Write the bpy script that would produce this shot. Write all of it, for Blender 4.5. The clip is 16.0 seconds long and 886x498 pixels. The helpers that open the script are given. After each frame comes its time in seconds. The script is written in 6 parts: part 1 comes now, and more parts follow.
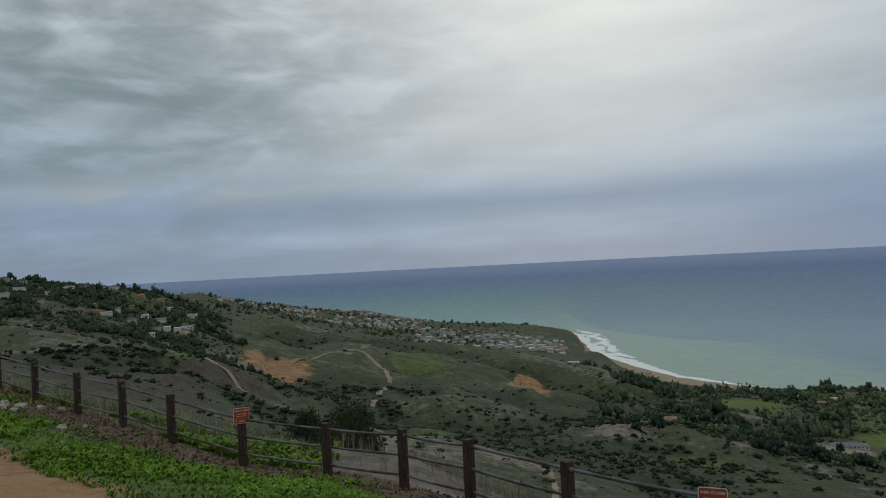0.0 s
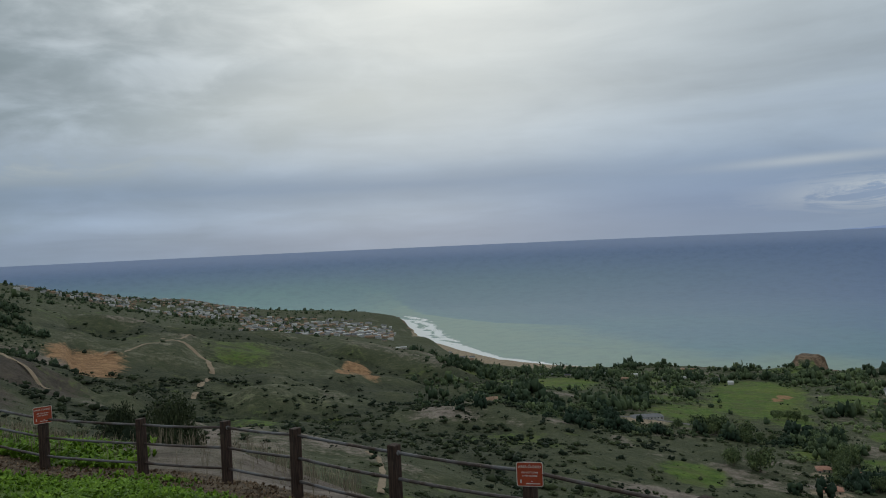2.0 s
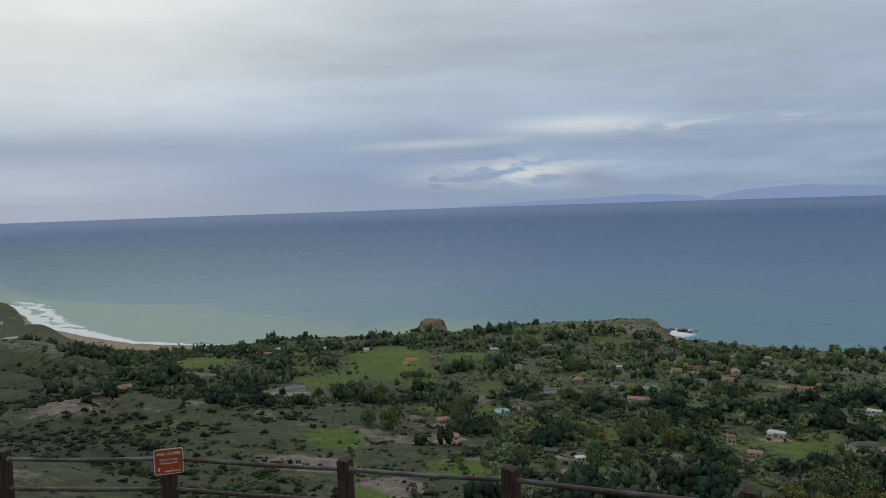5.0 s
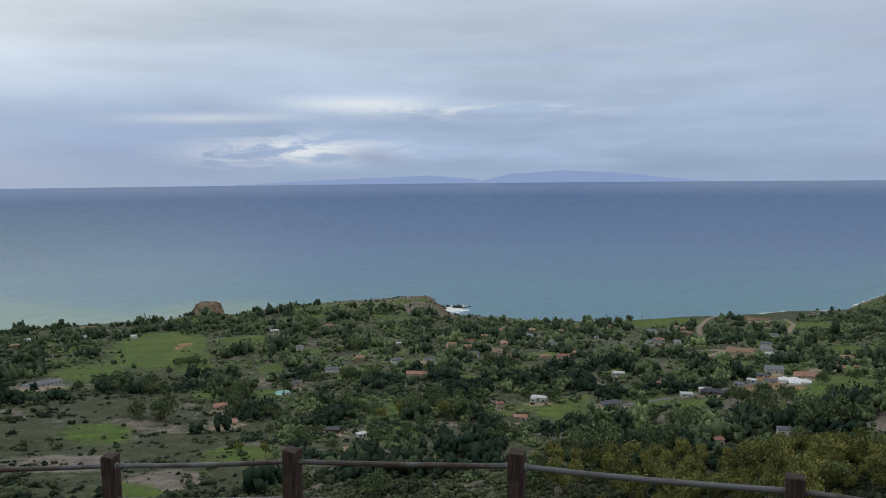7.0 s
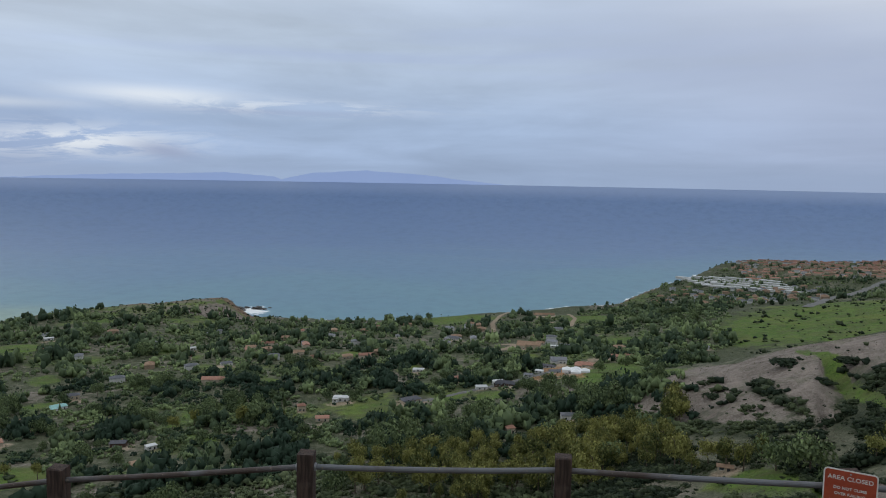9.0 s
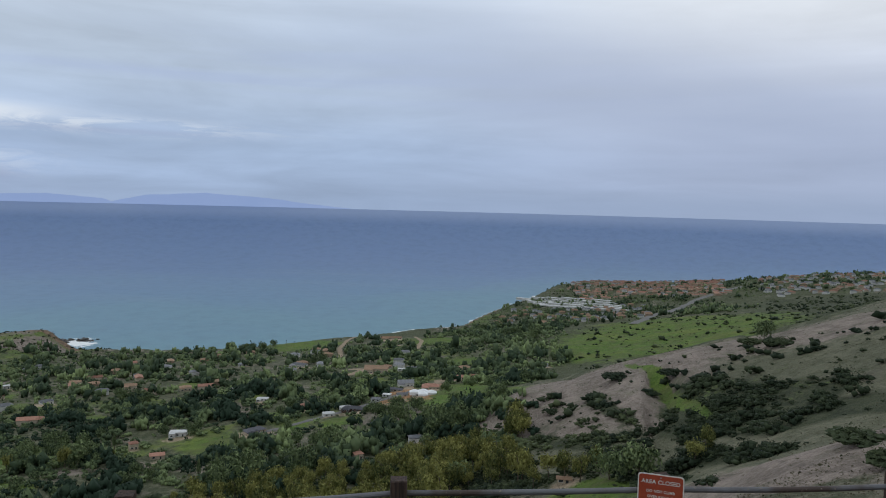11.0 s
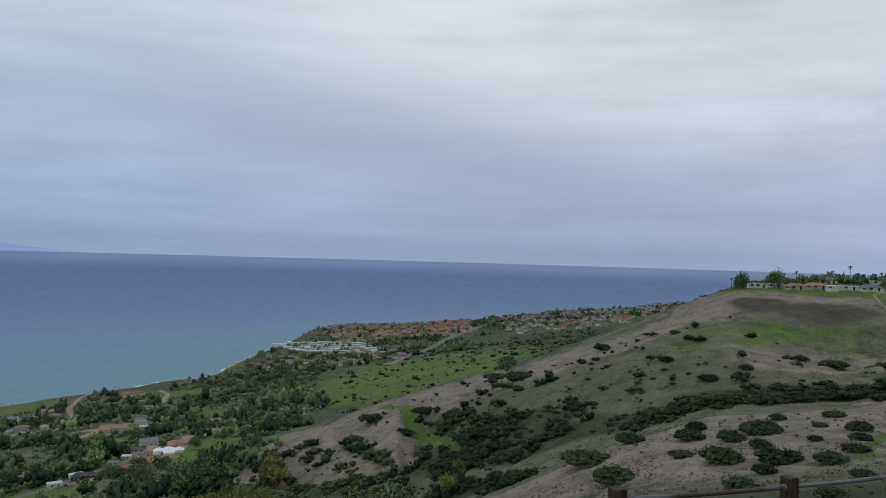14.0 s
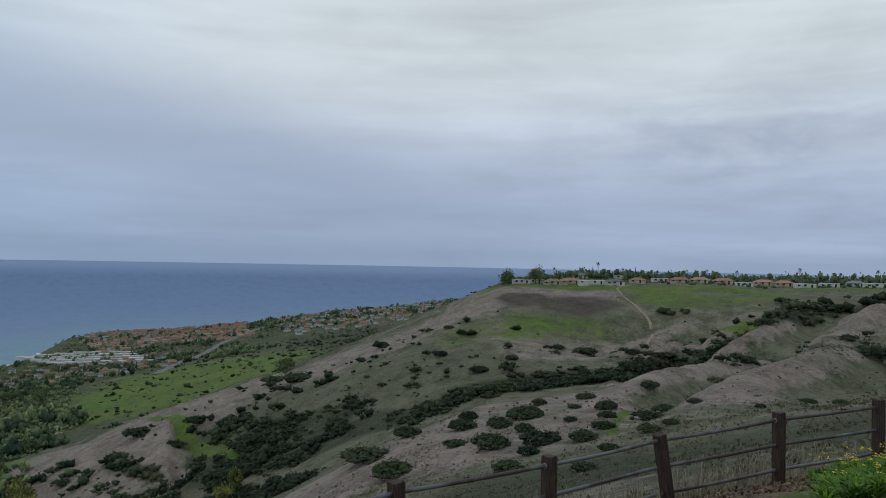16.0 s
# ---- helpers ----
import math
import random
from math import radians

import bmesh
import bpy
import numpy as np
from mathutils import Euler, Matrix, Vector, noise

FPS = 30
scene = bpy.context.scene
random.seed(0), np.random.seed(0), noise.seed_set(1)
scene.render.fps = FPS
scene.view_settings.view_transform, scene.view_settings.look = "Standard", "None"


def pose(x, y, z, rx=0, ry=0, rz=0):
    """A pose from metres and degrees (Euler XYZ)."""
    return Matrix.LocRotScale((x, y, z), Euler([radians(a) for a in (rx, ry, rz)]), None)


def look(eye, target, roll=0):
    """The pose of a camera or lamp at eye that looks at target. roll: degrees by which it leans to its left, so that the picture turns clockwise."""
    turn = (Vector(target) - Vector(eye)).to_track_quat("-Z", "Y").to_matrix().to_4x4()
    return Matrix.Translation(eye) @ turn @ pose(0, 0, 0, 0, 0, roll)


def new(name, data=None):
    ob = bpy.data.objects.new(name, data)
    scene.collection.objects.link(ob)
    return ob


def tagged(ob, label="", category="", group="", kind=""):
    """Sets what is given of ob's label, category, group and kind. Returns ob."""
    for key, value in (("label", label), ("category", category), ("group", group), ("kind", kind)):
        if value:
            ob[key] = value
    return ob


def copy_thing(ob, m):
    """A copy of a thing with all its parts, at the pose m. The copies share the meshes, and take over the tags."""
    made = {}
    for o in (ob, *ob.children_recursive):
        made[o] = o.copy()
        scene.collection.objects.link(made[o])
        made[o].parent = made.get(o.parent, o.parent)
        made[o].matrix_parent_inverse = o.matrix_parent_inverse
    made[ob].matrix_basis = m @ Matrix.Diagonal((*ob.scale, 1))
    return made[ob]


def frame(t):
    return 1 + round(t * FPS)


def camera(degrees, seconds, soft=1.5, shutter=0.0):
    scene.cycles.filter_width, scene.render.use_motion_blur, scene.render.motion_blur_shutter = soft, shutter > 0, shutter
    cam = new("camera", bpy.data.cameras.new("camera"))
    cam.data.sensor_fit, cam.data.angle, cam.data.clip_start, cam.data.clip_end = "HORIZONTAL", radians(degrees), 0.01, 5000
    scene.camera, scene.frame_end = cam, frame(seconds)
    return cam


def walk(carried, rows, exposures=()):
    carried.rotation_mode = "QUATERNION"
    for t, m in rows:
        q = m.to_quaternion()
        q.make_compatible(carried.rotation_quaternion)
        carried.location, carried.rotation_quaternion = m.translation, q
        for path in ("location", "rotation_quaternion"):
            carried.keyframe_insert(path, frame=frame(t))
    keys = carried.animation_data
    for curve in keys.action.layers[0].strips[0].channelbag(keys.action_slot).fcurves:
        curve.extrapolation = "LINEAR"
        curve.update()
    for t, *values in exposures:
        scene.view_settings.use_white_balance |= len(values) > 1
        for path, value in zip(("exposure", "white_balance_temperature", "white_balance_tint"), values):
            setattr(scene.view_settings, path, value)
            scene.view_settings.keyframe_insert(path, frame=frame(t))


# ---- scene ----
# ---- camera ----
cam = camera(61.84, 16.0, soft=1.0)
EYE = 350.0
# seconds, eye x, eye y, yaw, pitch, roll
PATH = (
    (0, 0.000, -0.000, 0.01, 0.89, -2.94),
    (0.5, 0.000, -0.000, -3.84, 0.33, -2.82),
    (1, 0.000, -0.000, -7.73, -0.08, -2.59),
    (1.5, 0.000, -0.000, -10.38, -0.32, -2.44),
    (2, 0.000, -0.000, -13.10, -0.77, -2.54),
    (2.5, 0.000, -0.000, -17.26, -1.61, -2.33),
    (3, 0.000, -0.000, -21.92, -1.94, -2.17),
    (3.5, 0.000, -0.000, -25.41, -2.51, -2.24),
    (4, 0.000, -0.000, -30.20, -2.75, -2.26),
    (6.5, 0.000, -0.000, -53.38, -5.36, -0.80),
    (7, 0.000, -0.000, -57.06, -5.62, -0.57),
    (7.5, 0.001, -0.010, -60.46, -5.90, -0.11),
    (8, 0.005, -0.037, -64.07, -5.78, 0.37),
    (8.5, 0.009, -0.076, -68.47, -5.69, 0.77),
    (11, 0.030, -0.240, -84.18, -3.46, 1.52),
    (11.5, 0.030, -0.240, -87.27, -2.31, 1.65),
    (12, 0.030, -0.240, -89.76, -1.37, 1.56),
    (12.5, 0.030, -0.240, -93.35, -0.99, 1.65),
    (13, 0.030, -0.240, -96.45, -0.83, 1.63),
    (13.5, 0.030, -0.240, -99.75, -0.37, 1.64),
    (14, 0.030, -0.240, -102.81, 0.45, 1.64),
    (14.5, 0.030, -0.240, -107.66, 0.78, 1.51),
    (15, 0.030, -0.240, -112.66, 0.77, 1.18),
    (15.5, 0.030, -0.240, -116.29, 0.69, 0.99),
    (16, 0.030, -0.240, -119.81, 0.84, 1.13),
)


def aim(x, y, yaw, pitch, roll):
    """The camera's pose from its place on the lookout and its three turns in degrees."""
    a, b = radians(yaw), radians(pitch)
    way = Vector((-math.sin(a) * math.cos(b), math.cos(a) * math.cos(b), math.sin(b)))
    eye = Vector((x, y, EYE))
    return look(eye, eye + way, roll)


walk(cam, [(t, aim(*row)) for t, *row in PATH], exposures=[(0, -0.22, 6720, 5), (3, -0.16, 6740, 5), (4.2, -0.12, 6740, 6), (6.5, 0.25, 6720, 8), (8.5, 0.27, 6500, 10), (11, 0.28, 6500, 10), (13.5, 0.18, 6480, 9), (16, 0.08, 6360, 6)])
# ---- light ----
SUN_AZ, SUN_EL = 12.0, 24.0  # bearing and height of the veiled sun
sun_way = Vector((math.sin(radians(SUN_AZ)) * math.cos(radians(SUN_EL)), math.cos(radians(SUN_AZ)) * math.cos(radians(SUN_EL)), math.sin(radians(SUN_EL))))
lamp = new("sun", bpy.data.lights.new("sun", "SUN"))
lamp.data.energy, lamp.data.angle, lamp.data.color = 0.3, radians(60), (1, 0.98, 0.95)
lamp.matrix_world = look((0, 0, 600), Vector((0, 0, 600)) - sun_way)


class Nodes:
    """A short hand for building node trees."""

    def __init__(self, tree):
        self.tree = tree
        tree.nodes.clear()

    def add(self, kind, **values):
        node = self.tree.nodes.new("ShaderNode" + kind)
        for key, value in values.items():
            if key in node.inputs:
                self.put(value, node.inputs[key])
        return node

    def put(self, value, socket):
        if isinstance(value, bpy.types.NodeSocket):
            self.tree.links.new(value, socket)
        else:
            socket.default_value = value

    def math(self, op, a, b=0.0, clamp=False):
        node = self.tree.nodes.new("ShaderNodeMath")
        node.operation, node.use_clamp = op, clamp
        self.put(a, node.inputs[0])
        self.put(b, node.inputs[1])
        return node.outputs[0]

    def ramp(self, v, a, b, smooth=True):
        node = self.tree.nodes.new("ShaderNodeMapRange")
        node.interpolation_type = "SMOOTHSTEP" if smooth else "LINEAR"
        self.put(v, node.inputs[0])
        node.inputs[1].default_value, node.inputs[2].default_value = a, b
        return node.outputs[0]

    def mix(self, f, a, b, blend="MIX"):
        node = self.tree.nodes.new("ShaderNodeMix")
        node.data_type, node.blend_type = "RGBA", blend
        self.put(f, node.inputs[0])
        self.put(a if not isinstance(a, tuple) else (*a, 1)[:4], node.inputs[6])
        self.put(b if not isinstance(b, tuple) else (*b, 1)[:4], node.inputs[7])
        return node.outputs[2]

    def noise(self, vector, scale, detail=4.0, rough=0.55, distort=0.0):
        node = self.add("TexNoise", Vector=vector, Scale=scale, Detail=detail, Roughness=rough, Distortion=distort)
        return node.outputs[0]

    def xyz(self, x, y, z=0.0):
        node = self.tree.nodes.new("ShaderNodeCombineXYZ")
        for v, s in zip((x, y, z), node.inputs):
            self.put(v, s)
        return node.outputs[0]


world = bpy.data.worlds.new("overcast")
scene.world = world
world.use_nodes = True
n = Nodes(world.node_tree)
way = n.tree.nodes.new("ShaderNodeTexCoord").outputs["Generated"]
parts = n.tree.nodes.new("ShaderNodeSeparateXYZ")
n.put(way, parts.inputs[0])
dx, dy, dz = parts.outputs
el = n.math("MULTIPLY", n.math("ARCSINE", dz), 57.2958)
az = n.math("MULTIPLY", n.math("ARCTAN2", dx, dy), 57.2958)


def blob(caz, cel, waz, wel, lean=0.0):
    """A soft round of the sky, 1 at its middle."""
    a = n.math("SUBTRACT", az, caz)
    e = n.math("SUBTRACT", n.math("SUBTRACT", el, cel), n.math("MULTIPLY", a, lean))
    a, e = n.math("DIVIDE", a, waz), n.math("DIVIDE", e, wel)
    d = n.math("ADD", n.math("MULTIPLY", a, a), n.math("MULTIPLY", e, e))
    return n.math("POWER", 2.718, n.math("MULTIPLY", d, -1.0))


# layers of cloud, drawn out along the horizon as they recede
up = n.math("ADD", n.math("MAXIMUM", dz, 0.0), 0.10)
flat = n.xyz(n.math("DIVIDE", dx, up), n.math("DIVIDE", dy, up), 0.0)
sheet = n.noise(flat, 0.55, 6, 0.55, 0.5)
wisps = n.noise(n.xyz(n.math("MULTIPLY", az, 0.07), n.math("MULTIPLY", el, 0.30), 3.0), 1.0, 6, 0.55, 0.35)
bands = n.noise(n.xyz(n.math("MULTIPLY", az, 0.022), n.math("MULTIPLY", el, 0.42), 9.0), 1.0, 5, 0.5, 0.4)
lumps = n.noise(n.xyz(n.math("MULTIPLY", az, 0.13), n.math("MULTIPLY", el, 0.36), 5.0), 1.0, 6, 0.55, 0.35)
clear = n.add("TexSky")
clear.sky_type, clear.sun_disc, clear.sun_elevation, clear.sun_rotation = "NISHITA", False, radians(SUN_EL), radians(SUN_AZ)
blue = n.mix(1.0, clear.outputs[0], (0.05, 0.05, 0.05), "MULTIPLY")
low = n.ramp(el, 13.0, 1.0)
cloud = n.mix(low, (0.44, 0.52, 0.63), (0.31, 0.41, 0.59))
cloud = n.mix(n.ramp(el, 11.0, 24.0), cloud, (0.60, 0.66, 0.72))
cloud = n.mix(n.ramp(az, 75.0, 115.0), cloud, n.mix(n.ramp(el, 2.0, 16.0), (0.36, 0.42, 0.58), (0.62, 0.66, 0.71)))
tone = n.math("ADD", n.math("MULTIPLY", sheet, 0.9), n.math("MULTIPLY", wisps, 0.7))
tone = n.math("ADD", tone, n.math("MULTIPLY", bands, 0.7))
tone = n.math("ADD", n.math("MULTIPLY", n.math("SUBTRACT", tone, 1.15), 0.62), 1.0)
cloud = n.mix(1.0, cloud, n.xyz(tone, tone, tone), "MULTIPLY")
glow = blob(SUN_AZ, SUN_EL, 21, 15)
glow = n.math("MULTIPLY", glow, n.math("ADD", n.math("MULTIPLY", wisps, 0.7), 0.5))
cloud = n.mix(n.math("MULTIPLY", glow, 1.05, True), cloud, (0.96, 0.985, 1.0))
cloud = n.mix(n.math("MULTIPLY", blob(4, 10.5, 15, 2.6, 0.1), n.math("MULTIPLY", lumps, 0.9)), cloud, (0.70, 0.74, 0.76))
# the lumpy grey bank to the east, the dark streak over the sea, the bright breaks to the south, the slanting bank to the west
east = n.math("MULTIPLY", blob(-26, 13, 24, 13), n.ramp(lumps, 0.30, 0.66))
cloud = n.mix(n.math("MULTIPLY", east, 0.8), cloud, (0.19, 0.245, 0.285))
cloud = n.mix(n.math("MULTIPLY", blob(-18, 6.0, 14, 1.2, 0.05), n.math("MULTIPLY", n.ramp(lumps, 0.4, 0.6), 0.55)), cloud, (0.58, 0.63, 0.67))
cloud = n.mix(n.math("MULTIPLY", blob(2, 4.2, 52, 1.4), n.math("ADD", n.math("MULTIPLY", bands, 0.7), 0.2)), cloud, (0.19, 0.28, 0.45))
cloud = n.mix(n.math("MULTIPLY", blob(34, 1.6, 15, 3.2), 0.72), cloud, (0.20, 0.29, 0.49))
cloud = n.mix(n.math("MULTIPLY", blob(101, 8.0, 24, 4.8, -0.20), n.math("ADD", n.math("MULTIPLY", wisps, 0.9), 0.38, True)), cloud, (0.29, 0.35, 0.49))
cloud = n.mix(n.math("MULTIPLY", blob(70, 9.0, 24, 2.4), n.math("MULTIPLY", n.ramp(bands, 0.38, 0.62), 0.6)), cloud, (0.31, 0.38, 0.56))
cloud = n.mix(n.math("MULTIPLY", blob(141, 8.5, 12, 3.5), n.math("MULTIPLY", n.ramp(lumps, 0.38, 0.62), 0.6)), cloud, (0.31, 0.36, 0.50))
torn = n.ramp(n.noise(n.xyz(n.math("MULTIPLY", az, 0.16), n.math("MULTIPLY", el, 0.9), 1.0), 1.0, 7, 0.65, 0.8), 0.44, 0.58)
breaks = n.math("MULTIPLY", blob(46, 2.0, 6.5, 1.0, 0.02), torn)
breaks = n.math("ADD", breaks, n.math("MULTIPLY", blob(51, 5.5, 5.5, 0.55), 0.85))
breaks = n.math("ADD", breaks, n.math("MULTIPLY", blob(40, 4.4, 6, 0.35, 0.02), 0.5))
breaks = n.math("ADD", breaks, n.math("MULTIPLY", n.math("MULTIPLY", blob(60, 4.9, 9, 0.5), torn), 0.6))
cloud = n.mix(n.math("MULTIPLY", breaks, 0.8, True), cloud, (0.70, 0.74, 0.78))
cloud = n.mix(n.math("MULTIPLY", blob(51.8, 1.5, 2.2, 0.55, -0.12), 0.75), cloud, (0.24, 0.29, 0.44))
cloud = n.mix(n.math("MULTIPLY", blob(60, 4.55, 8, 0.22), 0.5), cloud, (0.29, 0.35, 0.50))
cloud = n.mix(n.math("MULTIPLY", blob(104, 14, 15, 6), 0.22), cloud, (0.78, 0.81, 0.86))
# haze that melts the sea into the sky, deepest to the west
veil = n.math("MULTIPLY", n.ramp(el, 6.0, 0.2), n.math("MULTIPLY", n.ramp(az, 62.0, 96.0), n.ramp(az, 136.0, 112.0)))
cloud = n.mix(n.math("MULTIPLY", veil, 0.55), cloud, (0.27, 0.335, 0.465))
cloud = n.mix(n.math("MULTIPLY", n.ramp(el, 2.2, 0.0), 0.45), cloud, (0.225, 0.30, 0.44))
seen = n.mix(0.94, blue, cloud)
shell = n.add("Background", Color=seen, Strength=1.0)
done = n.tree.nodes.new("ShaderNodeOutputWorld")
n.put(shell.outputs[0], done.inputs[0])
# ---- materials ----
def material(name, rough=0.8, bump=0.0):
    """A node material; returns it with its Nodes, its shader and its object coordinates."""
    m = bpy.data.materials.new(name)
    m.use_nodes = True
    t = Nodes(m.node_tree)
    bsdf = t.add("BsdfPrincipled", Roughness=rough)
    bsdf.inputs["Specular IOR Level"].default_value = 0.25
    out = t.tree.nodes.new("ShaderNodeOutputMaterial")
    t.put(bsdf.outputs[0], out.inputs[0])
    return m, t, bsdf, t.tree.nodes.new("ShaderNodeTexCoord").outputs["Object"]


def attribute(t, name):
    node = t.tree.nodes.new("ShaderNodeAttribute")
    node.attribute_name = name
    return node


def relief(t, bsdf, height, strength, distance):
    node = t.add("Bump", Height=height, Strength=strength, Distance=distance)
    t.put(node.outputs[0], bsdf.inputs["Normal"])


def shade(t, bsdf, colour):
    t.put(colour, bsdf.inputs["Base Color"])


def spotted(name, dark, light, scale, rough=0.8, bump=0.3, size=0.01, fine=None):
    """A plain surface mottled at two scales."""
    m, t, bsdf, at = material(name, rough)
    a, b = t.noise(at, scale, 5), t.noise(at, scale * 9, 3)
    f = t.math("ADD", t.math("MULTIPLY", a, 0.6), t.math("MULTIPLY", b, 0.4))
    shade(t, bsdf, t.mix(t.ramp(f, 0.3, 0.7), dark, light))
    if bump:
        relief(t, bsdf, b, bump, size)
    return m


# the land: chaparral floor, green and dry grass, bare earth, sand and rock, by masks on the mesh
GROUND, t, bsdf, at = material("hillside", 0.95)
mask = attribute(t, "cover")
sep = t.tree.nodes.new("ShaderNodeSeparateColor")
t.put(mask.outputs[0], sep.inputs[0])
green, dry, bare = sep.outputs
mask2 = attribute(t, "cover2")
sep2 = t.tree.nodes.new("ShaderNodeSeparateColor")
t.put(mask2.outputs[0], sep2.inputs[0])
sand, rock, mulch = sep2.outputs
mask3 = attribute(t, "cover3")
sep3 = t.tree.nodes.new("ShaderNodeSeparateColor")
t.put(mask3.outputs[0], sep3.inputs[0])
brush, sage, scorched = sep3.outputs
big, mid, fine = t.noise(at, 0.012, 6), t.noise(at, 0.09, 6, 0.65), t.noise(at, 2.2, 5, 0.7)
tiny = t.noise(at, 22.0, 3, 0.7)
patchy, clods = t.noise(at, 0.045, 6, 0.7, 0.5), t.noise(at, 0.7, 6, 0.75)
mot = t.math("ADD", t.math("MULTIPLY", mid, 0.4), t.math("ADD", t.math("MULTIPLY", fine, 0.2), t.math("MULTIPLY", clods, 0.4)))
mot = t.math("ADD", t.math("MULTIPLY", t.math("SUBTRACT", mot, 0.5), 2.2), 0.5)
base = t.mix(t.ramp(mot, 0.32, 0.68), (0.038, 0.051, 0.022), (0.105, 0.109, 0.060))
c_dry = t.mix(t.ramp(mot, 0.3, 0.7), (0.130, 0.106, 0.088), (0.275, 0.230, 0.195))
c_green = t.mix(t.ramp(mot, 0.3, 0.7), (0.045, 0.092, 0.012), (0.120, 0.186, 0.032))
c_bare = t.mix(t.ramp(mot, 0.35, 0.65), (0.195, 0.104, 0.050), (0.37, 0.222, 0.115))
c_sand = t.mix(t.ramp(mot, 0.35, 0.65), (0.24, 0.18, 0.12), (0.36, 0.29, 0.21))
c_rock = t.mix(t.ramp(mot, 0.35, 0.65), (0.075, 0.05, 0.034), (0.24, 0.165, 0.11))
c_mulch = t.mix(t.ramp(t.math("ADD", t.math("MULTIPLY", fine, 0.4), t.math("MULTIPLY", tiny, 0.6)), 0.38, 0.62), (0.036, 0.026, 0.017), (0.20, 0.145, 0.095))


broad, close = t.noise(at, 0.018, 6, 0.62), t.noise(at, 0.35, 5, 0.65)
rough = t.math("ADD", t.math("MULTIPLY", broad, 0.45), t.math("ADD", t.math("MULTIPLY", mid, 0.35), t.math("MULTIPLY", close, 0.2)))
rough = t.math("MULTIPLY", t.math("SUBTRACT", rough, 0.5), 2.6)


def ragged(f):
    """A mask broken up at its edge."""
    return t.ramp(t.math("ADD", f, rough), 0.30, 0.70)


c_sage = t.mix(t.ramp(mot, 0.3, 0.7), (0.070, 0.076, 0.044), (0.155, 0.150, 0.102))
c_dry = t.mix(t.math("MULTIPLY", t.ramp(patchy, 0.50, 0.66), 0.6), c_dry, c_sage)
c_brush = t.mix(t.ramp(mot, 0.3, 0.7), (0.020, 0.028, 0.013), (0.066, 0.074, 0.040))
c_scorched = t.mix(t.ramp(mot, 0.3, 0.7), (0.046, 0.038, 0.030), (0.096, 0.080, 0.064))
c_green = t.mix(t.math("MULTIPLY", t.ramp(patchy, 0.44, 0.60), 0.8), c_green, t.mix(mot, (0.050, 0.066, 0.020), (0.120, 0.130, 0.048)))
c_green = t.mix(t.math("MULTIPLY", t.ramp(big, 0.48, 0.66), 0.45), c_green, t.mix(mot, (0.10, 0.13, 0.02), (0.19, 0.21, 0.05)))
base = t.mix(t.ramp(patchy, 0.42, 0.60), base, t.mix(mot, (0.028, 0.038, 0.017), (0.078, 0.088, 0.043)))
col = t.mix(ragged(sage), base, c_sage)
col = t.mix(ragged(dry), col, c_dry)
col = t.mix(ragged(scorched), col, c_scorched)
col = t.mix(ragged(brush), col, c_brush)
col = t.mix(ragged(green), col, c_green)
col = t.mix(ragged(bare), col, c_bare)
col = t.mix(ragged(mulch), col, c_mulch)
col = t.mix(ragged(rock), col, c_rock)
col = t.mix(ragged(sand), col, c_sand)
shade(t, bsdf, col)
relief(t, bsdf, t.math("ADD", t.math("MULTIPLY", mid, 3.0), t.math("ADD", t.math("MULTIPLY", fine, 0.25), t.math("MULTIPLY", tiny, 0.03))), 0.8, 1.4)

# the sea: murky by the eastern beach, turquoise along the shore, blue further out, white where it breaks
SEA, t, bsdf, at = material("sea_water", 0.5)
bsdf.inputs["Specular IOR Level"].default_value = 0.3
off = attribute(t, "offshore").outputs[2]
surf = attribute(t, "surf").outputs[2]
murk = attribute(t, "murk").outputs[2]
eastern = attribute(t, "eastern").outputs[2]
out_far = attribute(t, "range").outputs[2]
streak = t.noise(at, 0.0014, 6, 0.55, 0.8)
drift = t.math("ADD", off, t.math("MULTIPLY", t.math("SUBTRACT", streak, 0.5), 1300.0))
col = t.mix(t.ramp(drift, -100, 1100), (0.118, 0.242, 0.305), (0.108, 0.212, 0.325))
col = t.mix(t.ramp(drift, 900, 2400), col, (0.102, 0.192, 0.330))
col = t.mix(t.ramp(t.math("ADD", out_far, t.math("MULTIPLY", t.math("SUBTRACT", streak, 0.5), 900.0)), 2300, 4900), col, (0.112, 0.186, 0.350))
# greener water to the east, with the veiled sun's reflection put into its colour
col = t.mix(t.math("MULTIPLY", eastern, t.ramp(out_far, 4950, 4300)), col, t.mix(t.ramp(drift, 0, 1500), (0.135, 0.275, 0.285), (0.112, 0.218, 0.282)))
lanes = t.add("Mapping", Vector=at, Rotation=(0, 0, 0.5), Scale=(0.0035, 0.0004, 1.0)).outputs[0]
col = t.mix(t.math("MULTIPLY", t.ramp(t.noise(lanes, 1.0, 5, 0.6, 0.4), 0.5, 0.72), 0.35), col, (0.155, 0.245, 0.325))
haze = t.noise(at, 0.006, 6, 0.6, 0.6)
col = t.mix(t.ramp(t.math("ADD", murk, t.math("MULTIPLY", t.math("SUBTRACT", haze, 0.5), 0.8)), 0.1, 1.0), col, (0.205, 0.305, 0.262))
chop = t.noise(at, 0.02, 6, 0.65)
fine = t.noise(at, 0.08, 4, 0.6)
col = t.mix(t.math("MULTIPLY", t.ramp(chop, 0.4, 0.7), 0.18), col, (0.03, 0.07, 0.12))
froth = t.noise(at, 0.03, 6, 0.7, 1.0)
caps = t.ramp(t.noise(at, 0.035, 3, 0.8), 0.735, 0.76)
